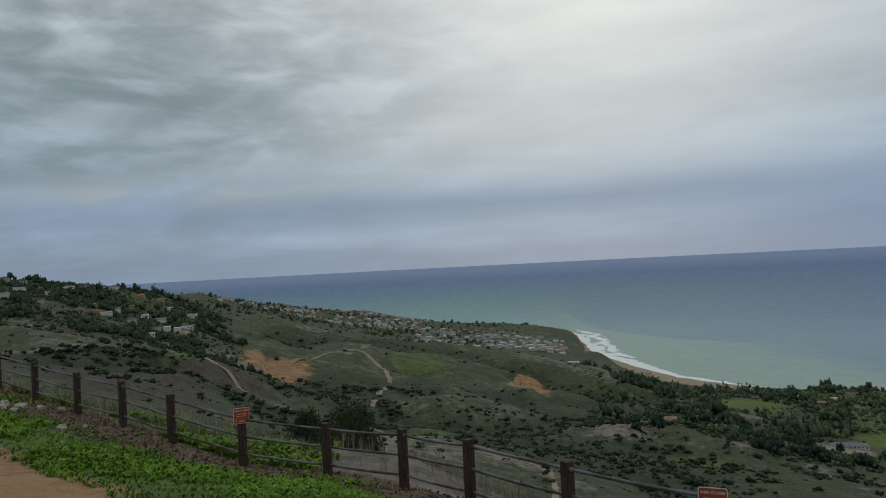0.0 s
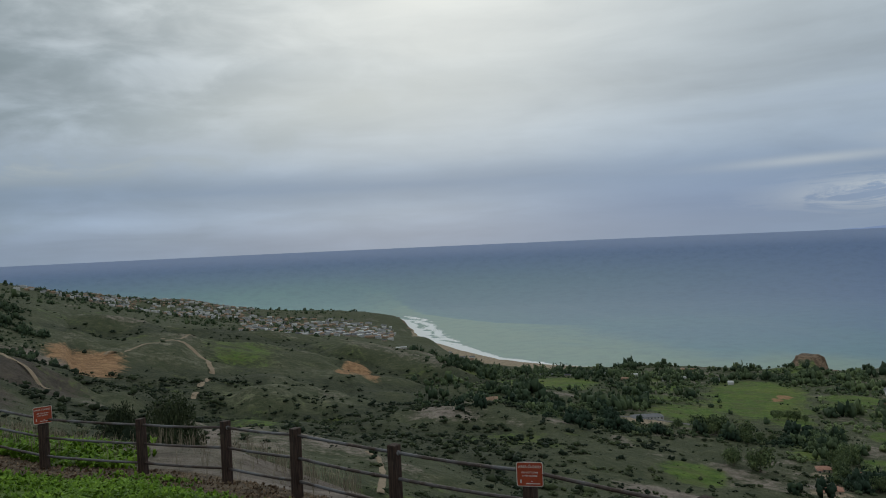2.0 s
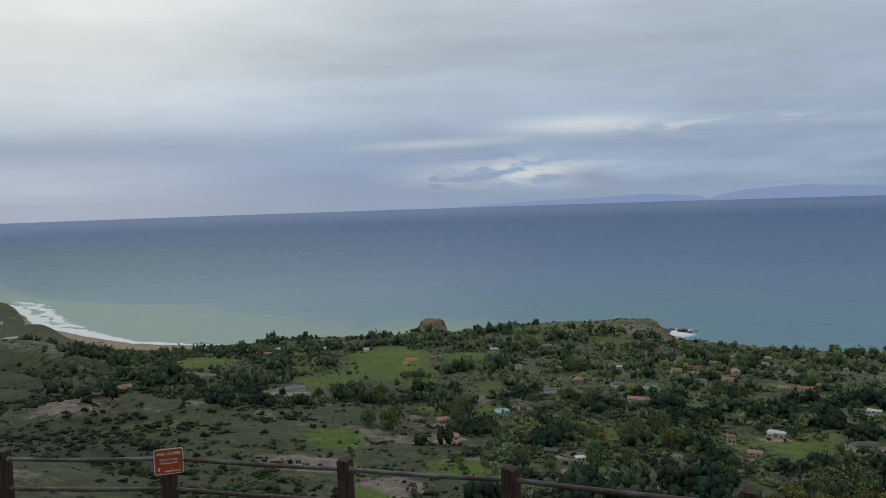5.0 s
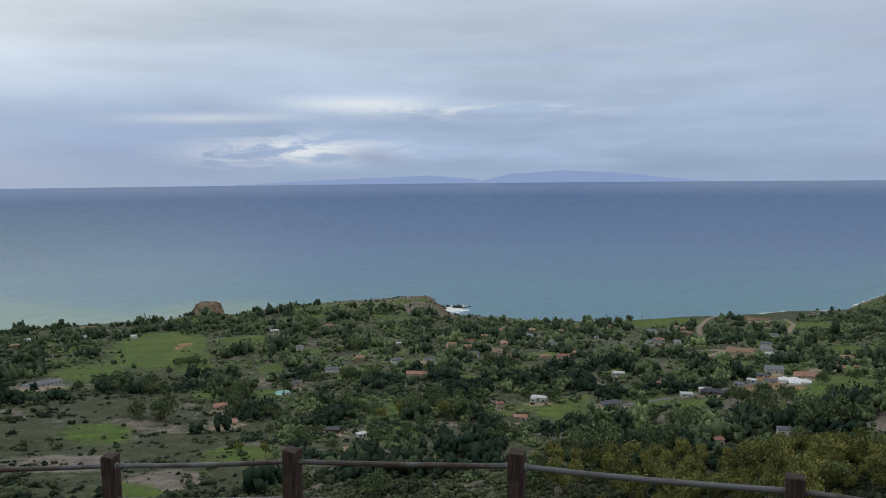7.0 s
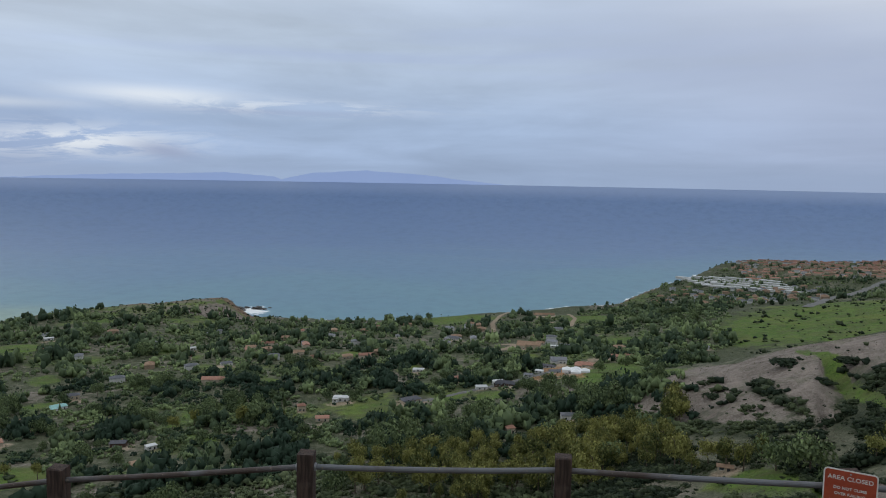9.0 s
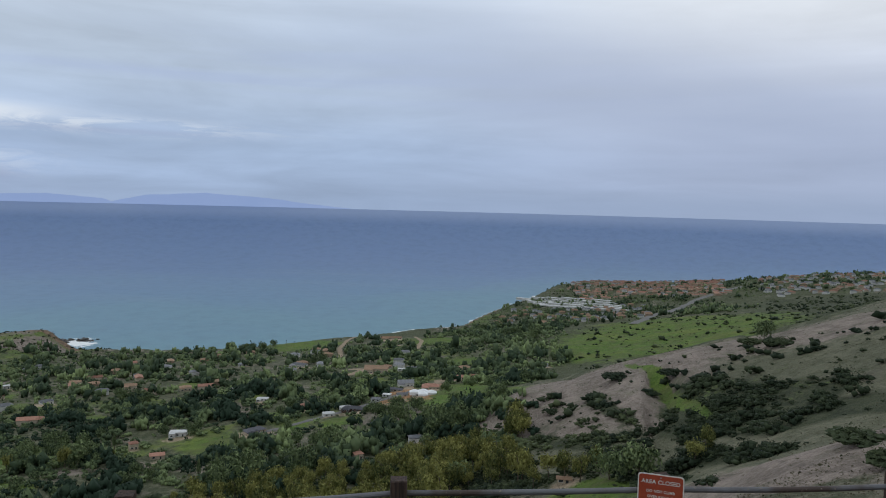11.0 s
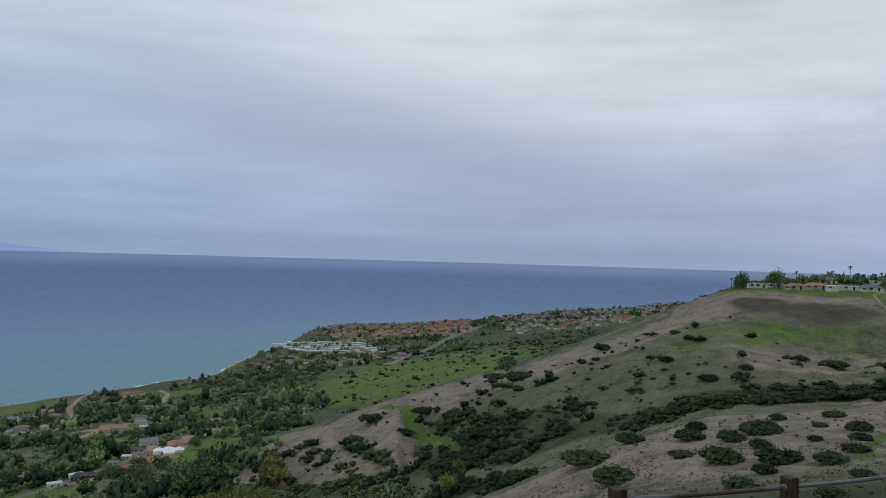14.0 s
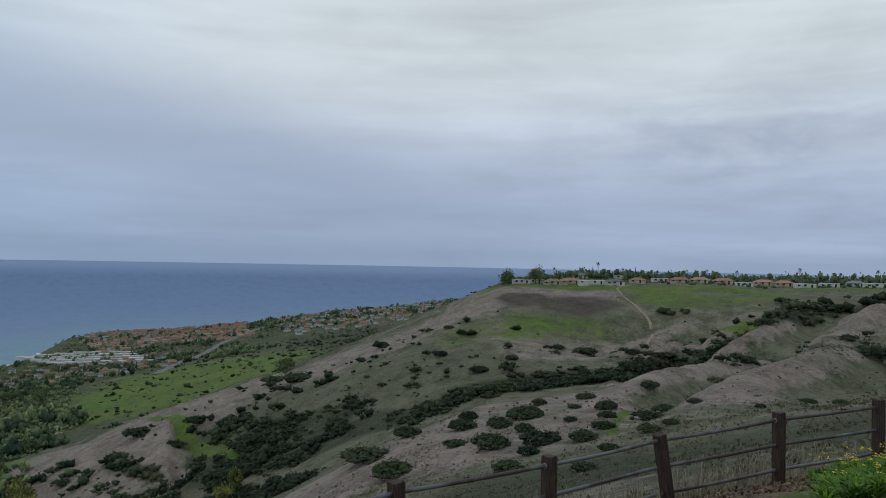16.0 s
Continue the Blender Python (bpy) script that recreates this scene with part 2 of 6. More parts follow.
foam = t.ramp(t.math("ADD", surf, t.math("MULTIPLY", t.math("SUBTRACT", froth, 0.5), 1.6)), 0.42, 0.55)
col = t.mix(t.math("MAXIMUM", foam, t.math("MULTIPLY", caps, 0.35)), col, (0.78, 0.80, 0.80))
# haze near the horizon, painted into the colour of the farthest water
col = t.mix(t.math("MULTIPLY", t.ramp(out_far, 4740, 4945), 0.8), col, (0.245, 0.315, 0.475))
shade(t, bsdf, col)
t.put(t.math("ADD", t.math("MULTIPLY", foam, 0.4), 0.5), bsdf.inputs["Roughness"])
relief(t, bsdf, t.math("ADD", chop, t.math("MULTIPLY", fine, 0.3)), 0.3, 3.0)
# Spot heights of the land: bearing (degrees, clockwise), range and height above the sea (metres).
FRONT_SLOPE = (
    (12, 60, 323.3), (35, 60, 318.1), (60, 60, 316.7), (85, 60, 316.7), (105, 60, 320.7), (20, 200, 248.1),
    (50, 220, 230.5), (80, 220, 230.5), (100, 200, 252.5), (24, 650, 156.2), (20, 1100, 112.2), (35, 420, 167.4),
    (55, 420, 167.4), (75, 450, 172.7), (88, 470, 192.7), (35, 650, 136.3), (55, 650, 133.8), (75, 680, 142.1),
    (35, 950, 99.0), (55, 950, 99.0), (75, 950, 113.1), (35, 1350, 65.5), (55, 1350, 55.7), (75, 1350, 58.1),
)
COAST_LAND = (
    (15, 1650, 62.0), (26, 1800, 26.1), (31, 1650, 38.2), (37, 1780, 26.5), (38.3, 1950, 34.2), (44, 1800, 35.8),
    (50, 1830, 40.5), (56, 1840, 45.4), (63, 1740, 5.5), (70, 1650, 20.3), (77, 1750, 24.1), (82, 1900, 11.6),
    (86, 2000, 11.7), (90, 2350, 11.4), (93.5, 3050, 34.8), (96, 3100, 43.3), (104, 3200, 61.6), (111, 3200, 115.0),
    (120, 3200, 171.1), (132, 3200, 215.9), (98, 2300, 39.0), (106, 2300, 79.8), (118, 2300, 148.8),
)
WEST_HILLS = (
    (94, 1500, 99.0), (103, 1500, 139.2), (111, 1500, 171.1), (122, 1500, 231.9), (92, 900, 138.9), (100, 900, 165.3),
    (110, 900, 210.7), (86, 560, 184.1), (91, 540, 212.4), (97.5, 520, 238.5), (104, 520, 258.3), (110, 530, 272.7),
    (117, 550, 299.0), (121, 560, 317.7), (124.5, 560, 332.9), (132, 560, 332.9), (140, 580, 334.8),
    (151, 600, 336.4), (165, 620, 337.0), (125, 1000, 326.4), (150, 1000, 336.0), (125, 480, 316.4),
    (123, 420, 307.3), (130, 430, 299.5), (136, 400, 306.5), (145, 420, 323.6), (123, 320, 292.4), (130, 300, 297.6),
    (137, 320, 303.3), (108, 300, 261.7), (104, 350, 249.6), (112, 390, 272.1), (107, 400, 259.1), (100, 420, 237.5),
)
WEST_SPUR = (
    (116, 170, 309.5), (123, 190, 313.8), (130, 220, 312.0), (140, 250, 314.9), (151, 330, 326.9), (151, 150, 328.9),
    (144, 200, 321.9), (116, 245, 286.2), (124, 250, 298.7), (108, 170, 296.4), (130, 120, 320.1), (120, 110, 315.3),
    (151, 80, 335.9), (140, 90, 329.2), (115, 60, 325.8), (130, 60, 331.7), (151, 40, 341.9), (165, 60, 341.6),
    (104, 250, 261.5),
)
EAST_HILLS = (
    (-31, 1300, 352.3), (-28, 1300, 336.4), (-24, 1350, 328.8), (-21.5, 1400, 320.7), (-40, 1300, 384.0),
    (-26, 1900, 283.7), (-36, 1900, 350.0), (-18.5, 2500, 284.5), (-28, 2700, 255.7), (-12.4, 3200, 193.5),
    (-6.1, 3300, 142.4), (-2.2, 3300, 90.3), (4.8, 3100, 70.6), (8.3, 3000, 55.8), (-31, 1000, 302.8),
    (-20.6, 1100, 261.5), (-13.4, 1350, 227.1), (-1.9, 1600, 173.4), (-2, 1950, 127.8), (0, 2600, 95.1),
    (-8, 2700, 137.5), (6.3, 1300, 134.8), (5.5, 1400, 145.8), (9, 1900, 86.4), (11.5, 2200, 56.5),
)
EAST_VALLEY = (
    (0, 1000, 168.3), (-8.6, 700, 208.9), (-13.5, 1000, 225.4), (-22.5, 700, 270.2), (-31, 600, 296.5),
    (8.6, 700, 176.8), (-10, 350, 259.5), (2, 330, 249.1), (-31, 300, 310.5), (-22, 300, 297.1), (-40, 600, 308.0),
    (-22, 120, 324.5), (-10, 100, 321.3), (2, 90, 319.0), (-31, 100, 334.2), (-30, 45, 343.9), (-26, 42, 343.8), (-22, 38, 343.4), (-16, 30, 343.4), (-10, 27, 343.1),
    (-45, 100, 339.5), (-45, 30, 346.6),
)
FAR_LAND = (
    (57.6, 1770, 5.9), (60, 1740, 2.3), (37.6, 1950, 30.7), (39, 1950, 30.7), (38.3, 1905, 29.5), (36, 1850, 15.5), (41, 1830, 20.7),
    (12, 2350, 2.0), (14, 2150, 2.0), (17, 1950, 2.0), (20, 1880, 2.0), (10.6, 2600, 12.3), (99, 3400, 22.6), (103, 3700, 6.8), (112, 3700, 58.8), (140, 1500, 308.1), (150, 1700, 302.5), (160, 1500, 313.3), (140, 2500, 271.4), (150, 2600, 277.4), (142, 3600, 199.1), (160, 3300, 257.8), (127, 800, 329.1), (138, 800, 331.8), (146, 800, 334.6), (-45, 2300, 350.0), (-31, 3500, 215.5), (-15, 3700, 130.2), (0, 3600, 41.4),
)
BEHIND = (
    (180, 60, 346.9), (210, 60, 347.9), (250, 60, 347.9), (290, 60, 347.9), (180, 300, 344.8), (220, 400, 346.5),
    (270, 400, 347.9), (300, 500, 345.6), (320, 600, 350.0), (180, 1500, 363.1), (230, 1500, 376.2),
    (280, 1500, 376.2), (180, 3200, 294.1), (240, 3200, 350.0), (300, 3200, 350.0),
)
# Fence posts: x, y and the height of the top.
POSTS = (
    (-19.02, 27.48, 348.18),
    (-17.00, 26.06, 347.96),
    (-14.99, 24.64, 347.73),
    (-12.98, 23.22, 347.50),
    (-10.96, 21.80, 347.27),
    (-9.03, 20.39, 347.14),
    (-7.14, 18.90, 346.94),
    (-5.04, 17.80, 346.57),
    (-2.87, 16.81, 346.46),
    (-1.04, 15.26, 346.59),
    (0.27, 13.27, 346.80),
    (1.72, 11.37, 346.85),
    (3.31, 9.59, 346.90),
    (4.84, 7.75, 346.83),
    (5.42, 5.42, 347.17),
    (6.03, 3.10, 347.40),
    (6.73, 0.80, 347.42),
    (6.88, -1.62, 347.56),
    (7.49, -3.97, 347.51),
    (7.81, -6.38, 347.45),
    (8.19, -8.78, 347.44),
    (7.87, -11.18, 347.60),
    (7.62, -13.60, 347.66),
    (7.37, -16.01, 347.71),
    (7.12, -18.42, 347.77),
    (6.87, -20.83, 347.82),
)
# Coast: bearing and range of the waterline.
COAST = ((-60, 3900), (-30, 3900), (-15, 3900), (0, 3850), (6, 3600), (8.5, 3350), (9.3, 3230), (10.2, 2900),
         (11.4, 2590), (14.3, 2290), (17, 2110), (21, 2000), (26, 1930), (33, 1900), (37.7, 1880), (38.25, 1990),
         (39.95, 1990), (40.4, 1870), (46, 1870), (50, 1900), (55, 1900), (56.7, 1880), (57.2, 1850), (58.5, 1830),
         (62, 1790), (70, 1740), (77, 1860), (82, 2030), (86, 2130), (88.5, 2480), (91, 2800), (93.3, 3160),
         (95, 3300), (99, 3600), (106, 3850), (120, 3900), (150, 3900), (220, 3900), (300, 3900))


def lattice(ix, iy, seed):
    """A fixed random number in 0..1 for each corner of a grid."""
    h = (ix * 374761393 + iy * 668265263 + seed * 974634541) & 0x7FFFFFFF
    h = ((h ^ (h >> 13)) * 1274126177) & 0x7FFFFFFF
    return ((h ^ (h >> 16)) & 0xFFFF) / 65535.0


def grain(x, y, seed=0):
    """Smooth noise in 0..1 over arrays."""
    fx, fy = np.floor(x), np.floor(y)
    ix, iy = fx.astype(np.int64), fy.astype(np.int64)
    u, v = x - fx, y - fy
    u, v = u * u * (3 - 2 * u), v * v * (3 - 2 * v)
    a, b = lattice(ix, iy, seed), lattice(ix + 1, iy, seed)
    c, d = lattice(ix, iy + 1, seed), lattice(ix + 1, iy + 1, seed)
    return (a * (1 - u) + b * u) * (1 - v) + (c * (1 - u) + d * u) * v


def fbm(x, y, octaves=4, seed=0):
    total, amp, norm = 0.0, 1.0, 0.0
    for k in range(octaves):
        total = total + amp * grain(x * 2**k, y * 2**k, seed + 17 * k)
        norm += amp
        amp *= 0.5
    return total / norm


def step(a, b, v):
    w = np.clip((v - a) / (b - a), 0, 1)
    return w * w * (3 - 2 * w)


def bearing(x, y):
    """Clockwise from +y, from -60 to 300 degrees."""
    return (np.degrees(np.arctan2(x, y)) + 60) % 360 - 60


SPOTS = np.array(FRONT_SLOPE + COAST_LAND + WEST_HILLS + WEST_SPUR + EAST_HILLS + EAST_VALLEY + FAR_LAND + BEHIND)
POST = np.array(POSTS)
# The lookout itself: a low mound that falls to the foot of the fence.
near = [(a, r, EYE - 1.7 - 0.1 * r) for a in range(-60, 300, 45) for r in (1.2, 2.4)]
near += [(bearing(x, y), np.hypot(x, y), z - 1.22) for x, y, z in POST]
near += [(bearing(x, y), 1.35 * np.hypot(x, y), z - 1.22 - np.where((x > 2.5) & (y > -6), 0.2, np.where(x < 0, 0.045, 0.10)) * np.hypot(x, y)) for x, y, z in POST]
near += [(a, 14, EYE - 2.6) for a in (180, 215, 250, 285)]
near += [(-38, 14, EYE - 3.3), (-28, 11, EYE - 3.2), (-15, 9, EYE - 3.1), (5, 7, EYE - 3.0), (150, 9, EYE - 2.5)]
SPOTS = np.concatenate([SPOTS, np.array(near)])
KNOT = np.stack([np.radians(SPOTS[:, 0]), np.log(SPOTS[:, 1])], 1)
RISE = (SPOTS[:, 2] - EYE) / SPOTS[:, 1]


def apart(a, b):
    """Distances between points given as bearing (radians) and log of range, round the full circle."""
    turn = 2 * np.sin(np.abs(a[:, None, 0] - b[None, :, 0]) / 2)
    return np.sqrt((1.6 * turn) ** 2 + (a[:, None, 1] - b[None, :, 1]) ** 2 + 1e-4)


middle = RISE.mean()
weights = np.linalg.solve(apart(KNOT, KNOT) + 1e-4 * np.eye(len(KNOT)), RISE - middle)
coast_az = np.linspace(-60, 300, 3600, endpoint=False)
coast_r = np.interp(coast_az, *zip(*COAST, (300.01, 3900)))
coast_r = coast_r + 28 * (fbm(coast_az * 0.9, coast_az * 0, 4, 5) - 0.5) * np.clip((3600 - coast_r) / 800, 0.3, 1)
SHORE = np.stack([coast_r * np.sin(np.radians(coast_az)), coast_r * np.cos(np.radians(coast_az))], 1)


def shore(x, y):
    """Metres inland (above 0) or out at sea (below 0)."""
    az, r = bearing(x, y), np.hypot(x, y)
    inside = np.interp(az, coast_az, coast_r) - r
    d = np.abs(inside)
    for i in np.nonzero((r > 1300) & (d < 900))[0]:
        k = int(round((az[i] + 60) * 10))
        some = SHORE[np.arange(k - 90, k + 90) % 3600]
        d[i] = np.sqrt(((some - (x[i], y[i])) ** 2).sum(1).min())
    return np.where(inside > 0, d, -d)


def folds(x, y):
    """0 in the gullies, 1 on the crests of the western hillside."""
    return 0.5 + 0.5 * np.cos(2 * np.pi * (0.96 * x + 0.27 * y + 34 * fbm(x / 70, y / 70, 3, 11)) / 38)


def ravines(x, y):
    """0 in the ravines, 1 on the spurs of the eastern valley; and how far they are cut there."""
    az, r = bearing(x, y), np.hypot(x, y)
    cut = step(26, 14, az) * step(-36, -30, az) * step(240, 420, r) * step(1900, 1500, r) * np.where(az < -14, step(1000, 800, r), 1.0)
    return np.minimum(np.abs(fbm(x / 300 + 7, y / 300, 4, 13) - 0.5) * 4.4, 1.0), cut


def land(x, y, inland=None):
    """Height of the land above the sea at arrays of places."""
    x, y = np.asarray(x, float), np.asarray(y, float)
    r, az = np.maximum(np.hypot(x, y), 0.8), bearing(x, y)
    here = np.stack([np.radians(az), np.log(r)], 1)
    rise = np.concatenate([middle + apart(part, KNOT) @ weights for part in np.array_split(here, max(1, len(here) // 20000))])
    z = EYE + rise * r
    # gullies and hummocks that grow with the distance from the lookout
    far = step(30, 400, r) * (1 - 0.85 * step(118, 123, az) * step(160, 152, az) * step(440, 520, r))
    z = z + far * 9 * (fbm(x / 90, y / 90, 4, 1) - 0.5) * step(0, 250, 3400 - r) * np.where((az > 20) & (az < 90), 0.7, 1)
    gully = np.abs(fbm(x / 150 + 3, y / 150, 3, 9) - 0.5) * 2
    z = z - far * step(120, 300, r) * 9 * step(0.22, 0.0, gully) * np.where((az > 100) | (az < 15), 1, 0.3) * step(1500, 700, r)
    # parallel spurs of the western hillside
    fold = folds(x, y)
    z = z + 9.5 * (fold - 0.5) * step(131, 137, az) * step(165, 156, az) * step(110, 200, r) * step(500, 420, r)
    spur, cut = ravines(x, y)
    z = z + 30 * (spur - 0.55) * cut * step(200, 900, r)
    z = z + step(2, 8, r) * 0.16 * (fbm(x / 1.3, y / 1.3, 3, 3) - 0.5)
    d = shore(x, y) if inland is None else inland
    low = np.maximum(z, 3 + 5 * grain(x / 60, y / 60, 4))
    islet = (az > 37.9) & (az < 40.3) & (r > 1886)
    low = np.where(islet, 35 + 5 * grain(x / 16, y / 16, 6), low)
    sand = (az > 10.5) & (az < 24)
    bluff = np.where(sand, step(70, 130, d), np.where(islet, step(0, 12, d), step(0, 26, d)))
    z = np.where(r > 1300, low * bluff + np.where(sand, np.clip(d * 0.05, -6, 3), np.clip(d * 0.2, -6, 1)), z)
    return z
# Patches of cover: bearing, half width (degrees), range, half depth (metres).
MEADOWS = ((35.6, 3.4, 1310, 240), (31.0, 2.2, 1080, 80), (42, 2, 1345, 50), (31.2, 2.3, 675, 35), (43.5, 1.5, 860, 25),
           (73.7, 2.8, 1665, 100), (66.5, 2.5, 660, 30), (85.5, 3, 740, 100), (102, 8, 1350, 340), (97, 4, 1250, 200),
           (-2.5, 3, 1330, 180), (-2, 2.4, 750, 110), (-20, 2.2, 810, 60),
           (84, 2.2, 1620, 110), (38, 1.6, 1085, 45), (43.7, 1.2, 1025, 35), (39, 1.2, 850, 18), (40.8, 1, 785, 14), (52.7, 0.9, 693, 10), (49, 1.2, 755, 16),
           (66.8, 1.8, 648, 16), (73, 1.5, 697, 16), (76.5, 1.8, 690, 22), (75.9, 1.2, 1095, 30), (65.3, 1.0, 1105, 30), (85.8, 2.6, 840, 70), (88.5, 2.2, 660, 70), (86, 1.8, 1200, 50), (59, 1.2, 870, 20), (41, 3, 560, 30), (33, 2.4, 470, 22), (70, 1.3, 900, 25), (79, 1.4, 980, 35), (21, 3.5, 1360, 100), (-24, 5, 60, 40))
DRY = ((141, 8, 330, 140), (-8, 7, 560, 200), (9, 6, 820, 140), (-18, 6, 930, 120), (52, 6, 1790, 120), (36, 3, 500, 26), (29, 4, 560, 30), (47, 4, 420, 24),
       (-15, 14, 90, 70), (127, 5, 195, 55), (135, 6, 200, 60), (129, 5, 530, 26), (5.5, 3, 732, 60), (12, 3, 700, 50), (-5, 4, 780, 70))
SCORCHED = ((130.5, 3.2, 508, 20), (126, 2.0, 520, 14), (-24, 7, 560, 90), (-18, 5, 760, 80))
BARE = ((-13, 2.6, 1060, 90), (6.0, 1.1, 1290, 80), (7.2, 0.8, 1235, 45), (5.0, 0.6, 1220, 40), (37.5, 0.5, 1340, 24), (37.0, 0.3, 1300, 16), (82.3, 1.5, 800, 55), (81.2, 1.3, 845, 45), (80.2, 0.8, 770, 30))


# villas in the valley: x, y, width, depth, height, turn
VILLAS_A = ((495, 594, 15, 10, 4, 8), (515, 558, 19, 12, 5, -10), (443, 525, 22, 12, 4, 5), (603, 328, 8, 8, 7, 10), (569, 289, 13, 8, 4, 0),
            (764, 220, 16, 10, 4, -8), (879, 172, 22, 12, 5, 5), (960, 76, 34, 11, 4, 4), (850, 96, 24, 12, 5, -5), (510, 109, 7, 7, 6, 20))
VILLAS_B = ((582, 594, 18, 10, 4, 12), (467, 417, 13, 8, 5, -15), (645, 235, 22, 11, 4, 30), (728, 160, 26, 10, 4, -20), (902, 134, 22, 14, 6, 8),
            (1205, 362, 30, 14, 5, -25), (625, 618, 16, 10, 5, 0), (581, 119, 15, 8, 4, 0), (537, 71, 12, 8, 5, 10), (850, 576, 17, 9, 5, 14))
VILLAS_C = ((465, 874, 46, 14, 4, 14), (649, 309, 17, 9, 5, -12), (461, 381, 9, 6, 4, 20), (709, 182, 13, 9, 4, 10), (903, 281, 18, 10, 5, 12),
            (829, 292, 15, 8, 4, -10), (957, 446, 17, 10, 6, 5), (978, 536, 18, 12, 7, -6), (974, 724, 16, 9, 5, 10), (1185, 638, 17, 9, 5, 0),
            (1086, 206, 40, 18, 8, -8), (416, 355, 12, 8, 3, 15))
VILLAS_D = ((1254, 479, 17, 10, 5, 8), (1029, 651, 18, 10, 5, -10), (1000, 821, 20, 10, 5, 0), (914, 357, 16, 9, 5, 15), (279, 950, 17, 9, 5, 10),
            (261, 891, 16, 9, 5, -15), (996, 1032, 18, 9, 5, 5), (-408, 1016, 16, 9, 5, 0), (-394, 1122, 20, 9, 5, 10), (296, 1761, 30, 12, 6, 0),
            (1713, 292, 55, 14, 5, 3), (1055, -40, 18, 10, 5, 0), (1073, 73, 20, 12, 5, 5), (329, -24, 7, 4, 3, 0))


def patch(az, r, table):
    """How much a place lies in any patch of a table, 0 to 1."""
    best = np.zeros(len(az))
    for a, wa, m, wm in table:
        best = np.maximum(best, np.clip(1.6 - 1.1 * np.sqrt(((az - a) / wa) ** 2 + ((r - m) / wm) ** 2), 0, 1))
    return best


# Strokes of cover along lines: half width (metres), weight, then bearing and range of each point.
CRESTS = ((42, 1.0, (87, 640), (93, 548), (99, 545), (104, 530), (110, 512), (116, 500), (120, 520), (123.5, 555)),
          (55, 1.0, (85, 640), (90, 560), (95, 500), (98, 455)), (30, 1.0, (110, 165), (116, 150), (123, 150), (130, 172), (137, 195), (141, 172)),
          (26, 0.9, (104, 235), (110, 185), (118, 140)), (22, 0.8, (124, 440), (130, 430), (134, 440)), (18, 0.8, (127, 395), (132, 400)))
THICKETS = ((15, 1.0, (103, 395), (106, 352), (110, 330), (114, 330), (118, 312), (122, 330), (126, 335), (130, 345), (135, 335)),
            (17, 1.0, (103, 430), (107, 390), (111, 365)), (8, 0.9, (135, 335), (139, 362), (143, 400), (147, 445), (151, 490)),
            (9, 0.9, (101, 330), (105, 300), (109, 280)), (5, 0.9, (96, 470), (97.5, 440), (99, 410)), (10, 0.8, (88, 470), (92, 430), (97, 380)),
            (3.5, 0.6, (140, 240), (145, 280), (150, 340)), (3.5, 0.6, (143, 190), (147, 215), (151, 262)))
SPECKLED = ((34, 0.7, (104, 445), (109, 425), (114, 400), (119, 375), (123, 360)), (20, 0.5, (124, 385), (129, 395), (133, 400)), (22, 0.5, (137, 400), (141, 440), (146, 500)),
            (26, 0.4, (112, 490), (117, 470), (122, 450)), (30, 0.5, (86, 600), (90, 520), (94, 450), (98, 400)), (16, 0.5, (146, 330), (150, 400)))
EAST_THICKETS = ((30, 0.9, (-22, 760), (-17, 860), (-12, 930), (-7, 980), (-2, 1000)), (40, 0.9, (-14, 1300), (-9, 1420), (-5, 1600), (-1, 1750)), (28, 0.8, (-3, 1020), (1, 1090), (5, 1130)),
                 (34, 0.9, (-28, 640), (-22, 690), (-16, 640), (-12, 600)), (30, 0.9, (2, 560), (6, 600), (10, 640)), (26, 0.9, (8, 900), (13, 960), (18, 1000)), (40, 0.8, (12, 1250), (17, 1300), (24, 1330)))
LUSH = ((3.4, 1.0, (98.5, 556), (100.6, 487), (102.6, 425), (104.6, 372)), (26, 0.54, (122.4, 442), (126.7, 456), (131, 462)), (17, 0.84, (124, 568), (133, 566), (140, 566), (150, 566)), (20, 0.66, (135.5, 530), (139.5, 518), (143, 520)),
        (9, 0.9, (140.5, 430), (143, 446), (145, 455)), (20, 0.8, (87, 760), (86, 700), (84, 640)), (14, 0.8, (95, 310), (99, 290)), (1.2, 0.9, (134, 163), (133, 142), (133, 128)))


def stroke(x, y, table):
    """How much a place lies along any stroke of a table, 0 to 1."""
    best = np.zeros(len(x))
    for half, weight, *line in table:
        near = np.full(len(x), 1e9)
        ends = [(m * math.sin(radians(a)), m * math.cos(radians(a))) for a, m in line]
        for (ax, ay), (bx, by) in zip(ends, ends[1:]):
            ux, uy = bx - ax, by - ay
            s = np.clip(((x - ax) * ux + (y - ay) * uy) / (ux * ux + uy * uy), 0, 1)
            near = np.minimum(near, np.hypot(x - ax - s * ux, y - ay - s * uy))
        best = np.maximum(best, weight * np.clip(1.6 - 1.1 * near / half, 0, 1))
    return best


def fence_side(x, y):
    """Metres from the fence, above 0 on the lookout's side."""
    best = np.full(len(x), 1e9)
    for (ax, ay, _), (bx, by, _) in zip(POST[:-1], POST[1:]):
        ux, uy = bx - ax, by - ay
        s = np.clip(((x - ax) * ux + (y - ay) * uy) / (ux * ux + uy * uy), 0, 1)
        best = np.minimum(best, np.hypot(x - ax - s * ux, y - ay - s * uy))
    edge = np.interp(bearing(x, y), bearing(POST[:, 0], POST[:, 1]), np.hypot(POST[:, 0], POST[:, 1]))
    return np.where(np.hypot(x, y) < edge, best, -best)


